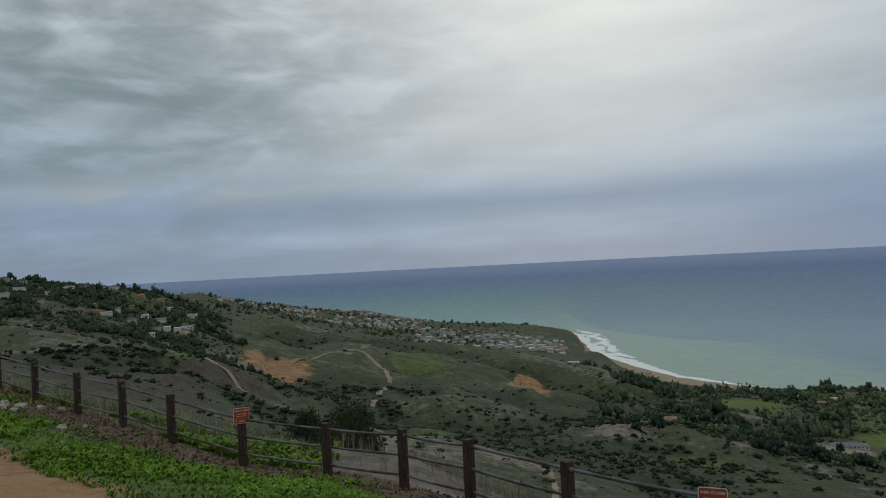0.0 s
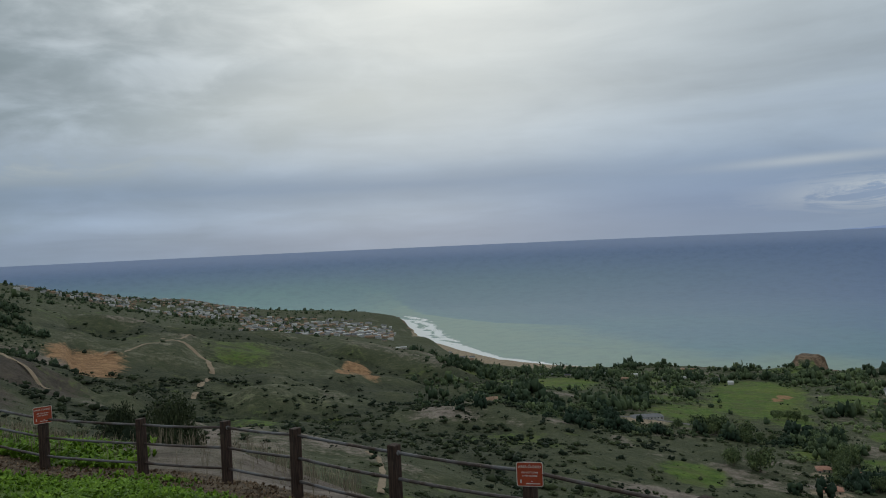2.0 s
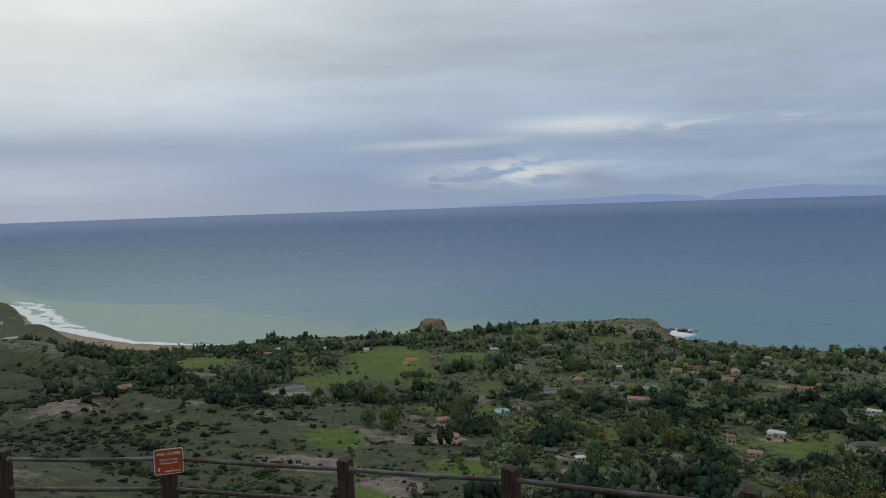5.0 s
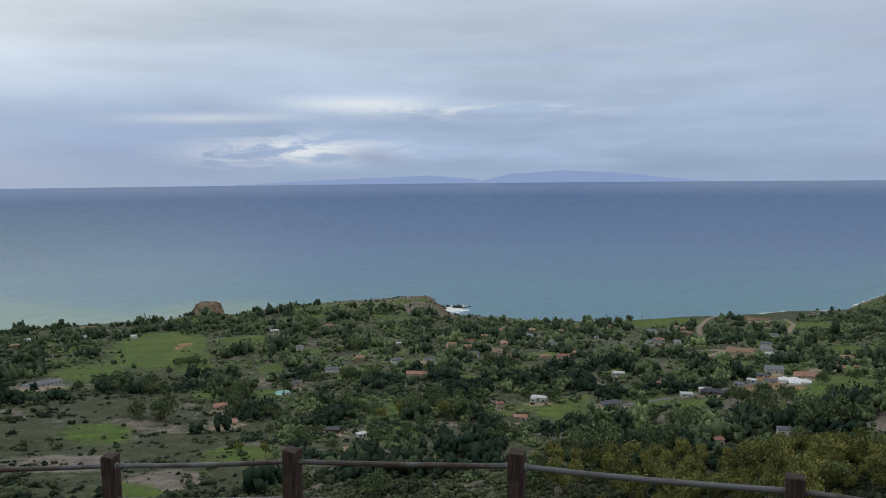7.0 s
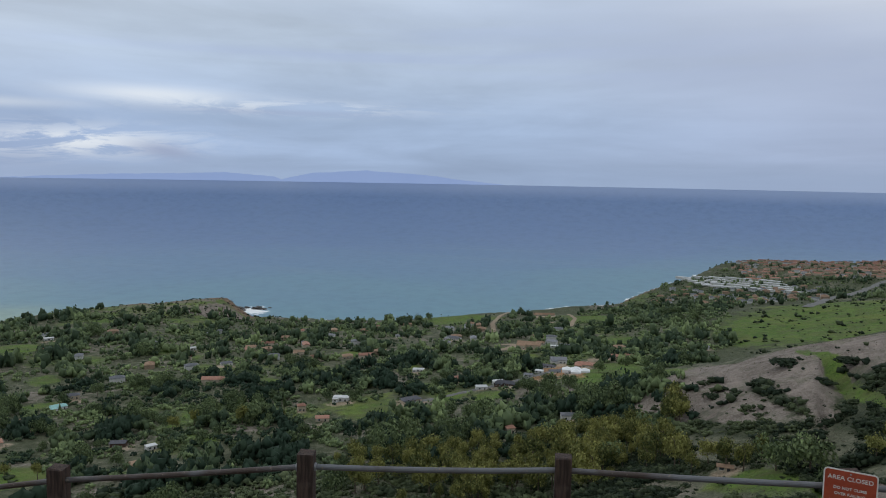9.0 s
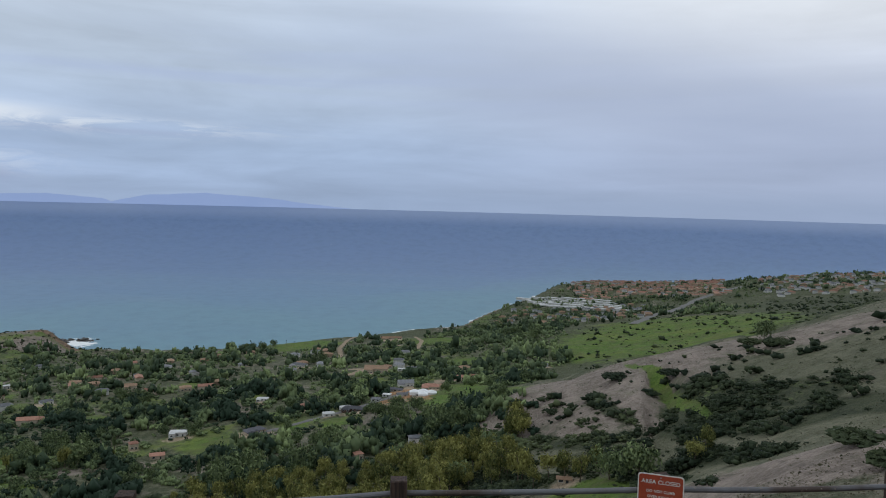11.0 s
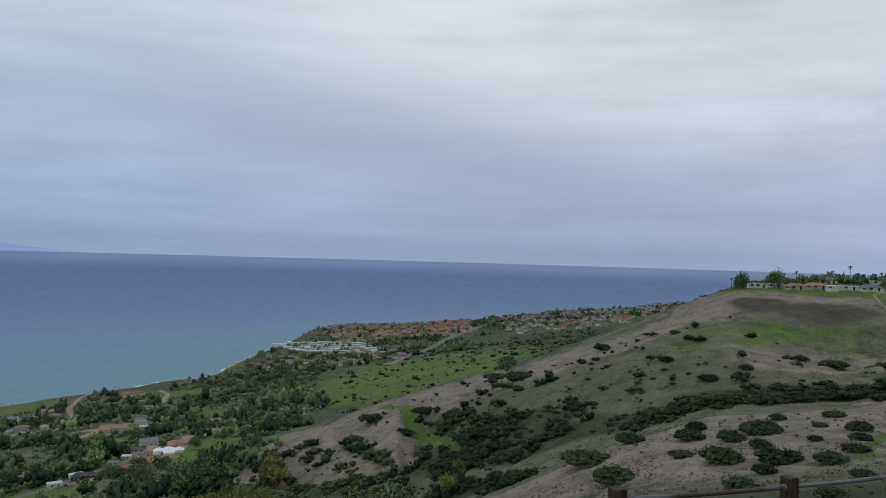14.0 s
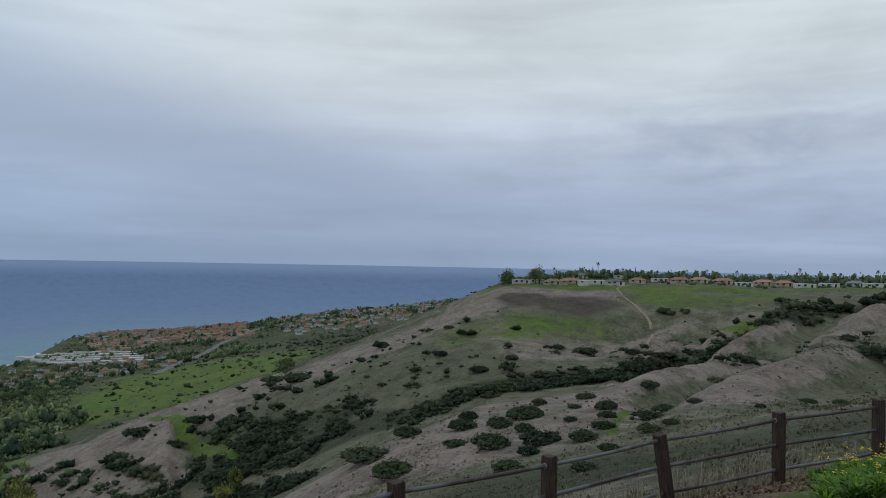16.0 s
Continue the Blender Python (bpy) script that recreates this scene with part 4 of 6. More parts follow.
SITE = ((80.1, 823, 9, "white"), (81.3, 808, 12, "grey"), (82.4, 795, 8, "white"), (84.2, 872, 14, "tan"), (80.8, 868, 16, "dark"), (79.4, 862, 10, "white"), (82.0, 1125, 14, "grey"), (80.0, 1190, 18, "tan"),
        (81.2, 1110, 12, "white"), (76.9, 762, 12, "white"), (79.3, 790, 10, "grey"), (86.9, 972, 11, "red"))
for a, m, w, roof in SITE:
    label = {"white": "small white site shed on bare earth", "grey": "low grey-roofed building at the building site", "tan": "low tan building at the building site", "dark": "dark-roofed building at the building site", "red": "small orange-roofed house near the building site"}[roof]
    set_house(house_at(w, 7, 2.6, "cream" if roof in ("tan", "red") else "white", roof, "flat" if roof == "white" else "gable", True, label, "buildings at the building site"), m * math.sin(radians(a)), m * math.cos(radians(a)), (a * 53) % 40 - 20, w)

# the row of houses on the western hilltop: bearing, range, width, roof
HILLTOP = ((125.9, 575, 15, "white"), (127.1, 590, 13, "white"), (128.3, 580, 16, "tan"), (129.6, 585, 18, "red"), (131.2, 578, 24, "white"), (132.9, 580, 17, "grey"),
           (134.6, 600, 14, "tan"), (136.2, 620, 15, "white"), (137.6, 610, 18, "red"), (139.0, 615, 17, "tan"), (140.6, 620, 18, "red"), (142.0, 610, 15, "white"),
           (143.3, 625, 17, "red"), (144.6, 615, 16, "red"), (145.9, 605, 17, "white"), (147.4, 610, 16, "white"), (149.0, 620, 15, "grey"), (150.2, 610, 19, "white"),
           (151.8, 620, 18, "tan"), (130.4, 640, 15, "grey"), (133.4, 650, 14, "white"))
for a, m, w, roof in HILLTOP:
    wall = "cream" if roof in ("red", "tan") else "white"
    label = "low stucco hilltop house with " + {"white": "a flat pale roof", "red": "an orange tile roof", "tan": "a tan tile roof", "grey": "a grey roof"}[roof]
    set_house(house_at(w * 0.85, 8, 2.3, wall, roof, "flat" if roof == "white" else "hip", True, label, "houses on the western hilltop"), m * math.sin(radians(a)), m * math.cos(radians(a)), (a * 37) % 20 - 10)

# two towns by the sea, each house a copy of a few
random.seed(12)
TOWN = [house_at(w, d, h, wall, roof, kind, False, label, group) for w, d, h, wall, roof, kind, label, group in (
    (15, 9, 4.5, "white", "grey", "gable", "small white house with a grey roof in the eastern town", "houses of the eastern town"),
    (13, 9, 4, "cream", "dark", "hip", "small cream house with a dark roof in the eastern town", "houses of the eastern town"),
    (16, 10, 5, "white", "white", "flat", "small white flat-roofed house in the eastern town", "houses of the eastern town"),
    (14, 9, 4, "tan", "tan", "hip", "small tan house with a tile roof in the eastern town", "houses of the eastern town"))]
TOWN_W = [house_at(w, d, h, wall, roof, kind, False, label, group) for w, d, h, wall, roof, kind, label, group in (
    (18, 11, 5, "cream", "red", "hip", "cream house with a terracotta roof by the western shore", "houses of the western town"),
    (20, 11, 6, "cream", "red", "gable", "cream gabled house with a terracotta roof by the western shore", "houses of the western town"),
    (17, 11, 6, "white", "grey", "hip", "white house with a grey roof by the western shore", "houses of the western town"),
    (18, 12, 6, "tan", "tan", "hip", "tan house with a tile roof by the western shore", "houses of the western town"))]
used = set()


far_rows = {}


def settle(protos, count, a0, a1, r0, r1, row, joined=""):
    """Houses in rows along the slope; joined: the name under which they become one mesh."""
    for k in range(count):
        a, m = random.uniform(a0, a1), random.uniform(r0, r1)
        m = round(m / row) * row + random.uniform(-4, 4)
        cell = (round(m / row), round(radians(a) * m / 19))
        x, y = m * math.sin(radians(a)), m * math.cos(radians(a))
        if cell in used or shore(np.array([x]), np.array([y]))[0] < 55:
            continue
        used.add(cell)
        p = random.choice(protos)
        turn = random.choice((0, 90, 8, -12)) + random.uniform(-8, 8)
        if joined:
            face = math.degrees(math.atan2(y, x)) - 90
            far_rows.setdefault(joined, []).append((p, pose(x, y, ground_z(x, y) + 0.2, 0, 0, face + turn)))
        else:
            set_house(copy_thing(p, Matrix.Identity(4)), x, y, turn)


settle(TOWN, 75, -2.5, 8.5, 1950, 2250, 46)
settle(TOWN, 460, -2.5, 9, 1950, 2700, 32, "eastern_town")
settle(TOWN, 340, -8.5, -1.5, 2500, 3250, 38, "eastern_town")
settle(TOWN, 340, -17, -8.5, 2300, 3150, 38, "eastern_town")
settle(TOWN, 44, -31, -18, 1130, 1380, 40)
settle(TOWN, 8, 13, 17, 2080, 2160, 30)
settle(TOWN_W[:2] + TOWN_W, 130, 94.5, 105.5, 2580, 2820, 28)
settle(TOWN_W[:2] + TOWN_W, 330, 93.5, 105, 2820, 3300, 30, "western_town")
settle(TOWN_W + TOWN_W[2:3] * 2, 300, 107.5, 121, 2450, 3180, 34, "western_town")
settle(TOWN_W[2:], 120, 88.5, 100, 1850, 2420, 34, "western_town")
settle(TOWN_W[2:], 26, 58, 82, 1150, 1600, 40)
settle(TOWN_W, 22, 43, 68, 850, 1500, 40)
settle(TOWN, 16, 20, 34, 1450, 1750, 40)
for name, homes in far_rows.items():
    bm, mats = bmesh.new(), []
    for p, m in homes:
        for piece in p.children:
            first = len(bm.faces)
            bm.from_mesh(piece.data)
            bm.faces.ensure_lookup_table()
            fresh = bm.faces[first:]
            bmesh.ops.transform(bm, matrix=m, verts=list({v for f in fresh for v in f.verts}))
            mat = piece.data.materials[0]
            if mat not in mats:
                mats.append(mat)
            for f in fresh:
                f.material_index = mats.index(mat)
    label = "rows of small pale houses on the eastern headland" if name == "eastern_town" else "rows of terracotta-roofed houses above the western shore"
    tagged(new(name, mesh_of(name, bm, mats)), label, "houses", kind="stuff")
for k, ob in enumerate(TOWN + TOWN_W):
    a = radians(3 + k) if k < 4 else radians(96 + k)
    m = 2330 if k < 4 else 2750
    set_house(ob, m * math.sin(a), m * math.cos(a))
for row in range(5):
    for k in range(6):
        hall = house_at(70, 13, 4.5, "white", "white", "flat", False, "long low white shed near the western shore", "long sheds by the western shore")
        a, m = radians(90.7 + 1.15 * k + 0.45 * row), 2700 - 30 * k - 62 * row
        set_house(hall, m * math.sin(a), m * math.cos(a), -22)

# white marquee on the building site
CANVAS = spotted("white_canvas", (0.72, 0.73, 0.74), (0.80, 0.80, 0.80), 0.5, 0.7, 0.2, 0.05)
tent = tagged(new("marquee"), "bright white marquee with peaked roofs on bare earth", "tent")
for k, (ox, oy) in enumerate(((-7, 0), (0, 2), (7, -1), (0, -6))):
    bm = bmesh.new()
    box(bm, (7.6, 6.6, 2.6), (ox, oy, 1.3))
    ring = [bm.verts.new((ox + sx * 4, oy + sy * 3.5, 2.55)) for sx, sy in ((-1, -1), (1, -1), (1, 1), (-1, 1))]
    tip = bm.verts.new((ox, oy, 4.6))
    for j in range(4):
        bm.faces.new((ring[j], ring[(j + 1) % 4], tip))
    part("canopy", bm, CANVAS, tent)
tent.matrix_world = set_house(tent, 790, 98, 0, 30).matrix_world @ Matrix.Diagonal((1.35, 1.35, 1.3, 1))
# ---- plants ----
def foliage(name, dark, light, rough=0.7, spread=0.3):
    """Leaves whose green varies from plant to plant and from leaf to leaf."""
    m, t, bsdf, at = material(name, rough)
    bsdf.inputs["Specular IOR Level"].default_value = 0.08
    tint = attribute(t, "tint").outputs[2]
    leaf = t.tree.nodes.new("ShaderNodeNewGeometry").outputs["Random Per Island"]
    who = t.tree.nodes.new("ShaderNodeObjectInfo").outputs["Random"]
    f = t.math("ADD", t.math("MULTIPLY", tint, 0.65), t.math("MULTIPLY", leaf, t.math("ADD", t.math("MULTIPLY", tint, 0.45), 0.12)))
    f = t.math("ADD", f, t.math("MULTIPLY", t.math("SUBTRACT", who, 0.5), spread), True)
    shade(t, bsdf, t.mix(f, dark, light))
    return m


LEAF_WOOD = foliage("woodland_leaves", (0.025, 0.044, 0.028), (0.225, 0.285, 0.125))
LEAF_SCRUB = foliage("scrub_leaves", (0.017, 0.027, 0.016), (0.100, 0.122, 0.058))
LEAF_GUM = foliage("eucalyptus_leaves", (0.058, 0.076, 0.028), (0.32, 0.31, 0.095), 0.7, 0.6)
LEAF_WEED = foliage("weed_leaves", (0.036, 0.088, 0.008), (0.175, 0.295, 0.030), 0.55)
LEAF_SAGE = foliage("sage_and_dry_grass", (0.040, 0.046, 0.022), (0.19, 0.165, 0.115), 0.85)
LEAF_CHIP = foliage("bark_chips", (0.045, 0.030, 0.020), (0.26, 0.185, 0.125), 0.9)
LEAF_DRY = foliage("dry_stalks", (0.13, 0.11, 0.08), (0.34, 0.30, 0.22), 0.8)
BARK = spotted("bark", (0.05, 0.038, 0.028), (0.16, 0.125, 0.095), 1.5, 0.9, 0.4, 0.03)
FLOWER = spotted("mustard_flowers", (0.55, 0.42, 0.02), (0.75, 0.60, 0.05), 30.0, 0.6, 0)


def crown_cards(cards, size, lobes, seed, flat=0.75, hollow=0.55):
    """Corners of many small leaf sprays on an uneven crown of lobes; unit radius, foot at 0."""
    rng = np.random.default_rng(seed)
    a = rng.uniform(0, 2 * np.pi, lobes)
    out = rng.uniform(0.15, 0.62, lobes)
    mids = np.stack([out * np.cos(a), out * np.sin(a), rng.uniform(0.30, 0.95, lobes) * flat], 1)
    rad = rng.uniform(0.30, 0.58, lobes)
    pick = rng.integers(0, lobes, cards)
    way = rng.normal(size=(cards, 3))
    way[:, 2] = way[:, 2] * 0.9 + 0.25
    way /= np.linalg.norm(way, axis=1, keepdims=True)
    at = mids[pick] + way * (rad[pick] * rng.uniform(hollow, 1.08, cards))[:, None] * (1, 1, 0.8)
    at[:, 2] = np.maximum(at[:, 2], 0.03)
    face = way + rng.normal(size=(cards, 3)) * 0.45
    face /= np.linalg.norm(face, axis=1, keepdims=True)
    u = np.cross(face, rng.normal(size=(cards, 3)))
    u /= np.linalg.norm(u, axis=1, keepdims=True)
    v = np.cross(face, u)
    s = size * rng.uniform(0.6, 1.35, (cards, 1))
    bend = face * s * 0.25
    quads = np.stack([at - u * s * 0.6, at - v * s * 0.42 + bend, at + u * s * 0.6, at + v * s * 0.42 + bend], 1)
    return quads.reshape(-1, 3)


def quad_mesh(name, verts, tint, mat):
    """One mesh of loose quads."""
    me = bpy.data.meshes.new(name)
    count = len(verts) // 4
    me.vertices.add(len(verts))
    me.vertices.foreach_set("co", verts.astype(np.float32).ravel())
    me.loops.add(count * 4)
    me.loops.foreach_set("vertex_index", np.arange(count * 4, dtype=np.int32))
    me.polygons.add(count)
    me.polygons.foreach_set("loop_start", np.arange(0, count * 4, 4, dtype=np.int32))
    me.update(calc_edges=True)
    me.attributes.new("tint", "FLOAT", "POINT").data.foreach_set("value", tint.astype(np.float32))
    me.materials.append(mat)
    return me


ICO = bmesh.new()
bmesh.ops.create_icosphere(ICO, subdivisions=1, radius=1.0)
ICO_V = np.array([v.co for v in ICO.verts])
ICO_F = np.array([[v.index for v in f.verts] for f in ICO.faces])
ICO.free()
OCT_V = np.array([(1, 0, 0), (0, 1, 0), (-1, 0, 0), (0, -1, 0), (0, 0, 1), (0, 0, -0.6)], float)
OCT_F = np.array([(0, 1, 4), (1, 2, 4), (2, 3, 4), (3, 0, 4), (1, 0, 5), (2, 1, 5), (3, 2, 5), (0, 3, 5)])


def puff_crown(puffs, size, seed, solid=(ICO_V, ICO_F), flat=0.7):
    """A crown of many small angular leaf masses; unit radius, foot at 0. Returns corners and faces."""
    rng = np.random.default_rng(seed)
    a, out = rng.uniform(0, 2 * np.pi, puffs), np.sqrt(rng.uniform(0.0, 1.0, puffs)) * (1 - size * 0.6)
    rise = (0.25 + 0.75 * np.sqrt(np.clip(1 - out**2, 0, 1))) * rng.uniform(0.45, 1.0, puffs) * flat
    verts, faces = [], []
    for k in range(puffs):
        s = size * rng.uniform(0.65, 1.25)
        spin = rng.normal(size=(3, 3))
        q, _ = np.linalg.qr(spin)
        body = (solid[0] * rng.uniform(0.7, 1.3, (len(solid[0]), 1))) @ q * s * (1, 1, 0.8)
        faces.append(solid[1] + len(solid[0]) * k if np.linalg.det(q) > 0 else solid[1][:, ::-1] + len(solid[0]) * k)
        verts.append(body + (out[k] * np.cos(a[k]), out[k] * np.sin(a[k]), rise[k]))
    return np.concatenate(verts), np.concatenate(faces)


def planted(name, x, y, width, height, tint, shapes, mat, seed, sink=0.06):
    """A wood or scrub of many plants as one mesh: x, y, width and height of each."""
    rng = np.random.default_rng(seed)
    z = land(x, y)
    which = rng.integers(0, len(shapes), len(x))
    turn = rng.uniform(0, 2 * np.pi, len(x))
    verts, tints, faces, start = [], [], [], 0
    for k, shape in enumerate(shapes):
        if not isinstance(shape, tuple):
            shape = (shape, np.arange(len(shape)).reshape(-1, 4))
        pts, polys = shape
        mine = np.nonzero(which == k)[0]
        c, s = np.cos(turn[mine])[:, None], np.sin(turn[mine])[:, None]
        w, h = width[mine][:, None] / 2, height[mine][:, None]
        px = (pts[None, :, 0] * c - pts[None, :, 1] * s) * w + x[mine][:, None]
        py = (pts[None, :, 0] * s + pts[None, :, 1] * c) * w + y[mine][:, None]
        pz = (pts[None, :, 2] - sink) * h + z[mine][:, None]
        verts.append(np.stack([px, py, pz], -1).reshape(-1, 3))
        tints.append(np.repeat(tint[mine], len(pts)))
        faces.append((polys[None] + (start + len(pts) * np.arange(len(mine)))[:, None, None]).reshape(-1, polys.shape[1]))
        start += len(pts) * len(mine)
    verts, faces = np.concatenate(verts), np.concatenate(faces)
    me = bpy.data.meshes.new(name)
    me.vertices.add(len(verts))
    me.vertices.foreach_set("co", verts.astype(np.float32).ravel())
    me.loops.add(faces.size)
    me.loops.foreach_set("vertex_index", faces.ravel().astype(np.int32))
    me.polygons.add(len(faces))
    me.polygons.foreach_set("loop_start", np.arange(0, faces.size, faces.shape[1], dtype=np.int32))
    me.update(calc_edges=True)
    me.attributes.new("tint", "FLOAT", "POINT").data.foreach_set("value", np.concatenate(tints).astype(np.float32))
    me.materials.append(mat)
    return new(name, me)


def scatter(n, a0, a1, r0, r1, seed):
    """Places spread evenly over a sector."""
    rng = np.random.default_rng(seed)
    a, r = np.radians(rng.uniform(a0, a1, n)), np.sqrt(rng.uniform(r0**2, r1**2, n))
    return r * np.sin(a), r * np.cos(a), rng


# ways across the land, kept free of trees: points, width, surface, label
TRAILS = (((422, -409), (407, -380), (385, -367), (354, -351), (340, -346), (323, -332), (299, -305), (268, -262)), ((-181, 1293), (-104, 1185), (-88, 1092), (-93, 924), (-94, 866)),
          ((-224, 1072), (-180, 1217), (-105, 1482)), ((55, 482), (60, 464), (56, 415), (45, 346)), ((-275, 802), (-238, 751), (-216, 735), (-194, 713)))
ROADS = ((((426, 894), (463, 865), (510, 838), (538, 799)), 7, "asphalt", "narrow grey asphalt road beside the stables"),
         (((1332, 320), (1518, 369), (1674, 388), (1799, 394)), 9, "dirt", "pale winding road on the bluff"), (((1549, 253), (1445, 193), (1629, 208), (1781, 245)), 9, "dirt", "pale winding road on the bluff"),
         (((1524, -237), (1941, -357), (2417, -566), (2631, -728), (2723, -798)), 20, "asphalt", "grey coast road climbing past the western town"),
         (((719, 140), (750, 121), (774, 99), (850, 93), (950, 98)), 9, "dirt", "pale dirt track through the building site"),
         (((640, 232), (700, 190), (760, 150), (840, 118)), 7, "asphalt", "grey lane between houses and trees"), (((1040, 250), (1085, 232), (1130, 236), (1150, 262)), 16, "dirt", "pale parking ground among the trees"))


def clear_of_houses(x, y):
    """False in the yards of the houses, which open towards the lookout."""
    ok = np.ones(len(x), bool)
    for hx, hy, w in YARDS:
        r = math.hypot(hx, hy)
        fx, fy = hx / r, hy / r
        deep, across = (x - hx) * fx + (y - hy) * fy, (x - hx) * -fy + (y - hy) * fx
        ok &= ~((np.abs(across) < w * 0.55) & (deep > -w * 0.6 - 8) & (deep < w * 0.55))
    for pts, w, *_ in ROADS:
        for (ax, ay), (bx, by) in zip(pts, pts[1:]):
            ux, uy = bx - ax, by - ay
            s = np.clip(((x - ax) * ux + (y - ay) * uy) / (ux * ux + uy * uy), 0, 1)
            ok &= np.hypot(x - ax - s * ux, y - ay - s * uy) > w * 0.5 + 8
    return ok


def woods_share(az, r):
    """Share of the ground under trees."""
    x, y = r * np.sin(np.radians(az)), r * np.cos(np.radians(az))
    az = az + 7 * (fbm(x / 160, y / 160, 3, 75) - 0.5)
    r = r + 260 * (fbm(x / 140 + 5, y / 140, 3, 76) - 0.5) * step(500, 900, r)
    a = step(37, 45, az) * step(92, 87, az) * step(420, 470, r) * step(1790, 1700, r)
    b = step(10, 17, az) * step(62, 55, az) * step(800, 950, r) * step(1860, 1780, r)
    c = step(83, 86, az) * step(103, 95, az) * step(850, 1000, r) * step(2560, 2440, r) * np.where(az > 93, step(1650, 1800, r), 1.0)
    e = step(-15, -18, az) * step(900, 980, r) * step(1560, 1500, r) * 1.2
    f = step(88, 91, az) * step(108, 103, az) * step(1750, 1900, r) * step(2700, 2500, r) * 0.85
    g = step(-22, -14, az) * step(8, 2, az) * step(1700, 2000, r) * step(3300, 3100, r) * 0.75
    i = step(92, 94, az) * step(126, 120, az) * step(2500, 2700, r) * step(3300, 3200, r) * np.where(az < 106, 0.34, 0.60)
    cape = step(46, 48, az) * step(60, 58, az) * step(1640, 1700, r)
    return np.maximum.reduce([a, b, c, e, f, g, i]) * (1 - 0.88 * cape)


def shaggy(core, sprays):
    """A crown of leaf masses with loose sprays round it, as triangles."""
    quads = np.arange(len(sprays)).reshape(-1, 4) + len(core[0])
    tris = np.concatenate([quads[:, (0, 1, 2)], quads[:, (0, 2, 3)]])
    return np.concatenate([core[0], sprays]), np.concatenate([core[1], tris])


DOMES = [shaggy(puff_crown(10, 0.40, 40 + k, (OCT_V, OCT_F)), crown_cards(22, 0.20, 6, 340 + k, 0.72, 0.8)) for k in range(8)]
FAR_DOMES = [shaggy(puff_crown(4, 0.54, 60 + k, (OCT_V, OCT_F)), crown_cards(4, 0.36, 4, 360 + k, 0.72, 0.8)) for k in range(8)]
BUSHY = [puff_crown(4, 0.58, 80 + k, (OCT_V, OCT_F), 0.6) for k in range(8)]

for name, n, r0, r1, size, shapes, seed in (("near_woodland", 11000, 410, 1000, (4.5, 15.5), DOMES, 1), ("far_woodland", 17000, 1000, 3300, (6.5, 18), FAR_DOMES, 2)):
    if r0 < 1000:
        x, y, rng = scatter(n, 10, 95, r0, r1, seed)
    else:
        x, y, rng = scatter(n, 8, 94, r0, 1900, seed)
        x2, y2, _ = scatter(7000, 84, 126, r0, r1, seed + 50)
        x3, y3, _ = scatter(8200, -38, -15, 950, 1500, seed + 51)
        x4, y4, _ = scatter(6500, -22, 9, 1700, 3300, seed + 52)
        x5, y5, _ = scatter(13000, 88, 123, 1900, 3300, seed + 53)
        x, y = np.concatenate([x, x2, x3, x4, x5]), np.concatenate([y, y2, y3, y4, y5])
    az, r = bearing(x, y), np.hypot(x, y)
    open_land = np.maximum(patch(az, r, MEADOWS) * 1.3, patch(az, r, BARE) * 1.2)
    share = woods_share(az, r) * (np.where(az > 84, 0.5, 0.16) + 1.05 * step(0.38, 0.54, fbm(x / 60, y / 60, 3, 70))) * (1 - np.clip(open_land, 0, 1))
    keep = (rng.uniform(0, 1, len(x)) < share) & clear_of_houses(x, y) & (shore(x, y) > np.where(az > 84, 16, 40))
    x, y = x[keep], y[keep]
    rng = np.random.default_rng(seed + 9)
    grove = step(0.50, 0.66, fbm(x / 38, y / 38, 3, 73))
    w = (size[0] + (size[1] - size[0]) * rng.uniform(0, 1, len(x)) ** 1.8) * (0.66 + 0.75 * grove) * np.where(np.hypot(x, y) > 1900, 0.7, 1.0)
    h = w * rng.uniform(0.5, 0.85, len(x)) * (1 + 0.45 * grove)
    stand = 0.5 + 1.25 * (fbm(x / 45, y / 45, 2, 71) - 0.5)
    az, r = bearing(x, y), np.hypot(x, y)
    tint = np.clip(0.50 + 1.5 * (stand - 0.5) - 0.45 * grove + rng.uniform(-0.32, 0.42, len(x)), 0, 1) * np.where(r > 1300, 0.7, 1.0) * (0.45 + 0.55 * step(22, 48, az)) * np.where((az < -10) & (r < 1700), 0.10, 1)
    w, h = (v * np.where((az < -10) & (r < 1700), 0.62, 1.0) for v in (w, h))
    wood = planted(name, x, y, w, h, tint, shapes, LEAF_WOOD, seed)
    tagged(wood, "dense dark green mixed trees on the slope above the sea", "trees", kind="stuff")

x, y, rng = scatter(800, 125, 154, 590, 780, 33)
w = rng.uniform(2.5, 8.5, len(x)) * np.where(np.hypot(x, y) < 625, 0.55, 1)
hedges = planted("garden_trees", x, y, w, w * np.where(np.hypot(x, y) < 625, 0.6, 1.0) * rng.uniform(0.8, 1.35, len(x)), rng.uniform(0, 0.2, len(x)), FAR_DOMES, LEAF_WOOD, 34)
tagged(hedges, "dark garden trees and hedges round the hilltop houses", "trees", kind="stuff")

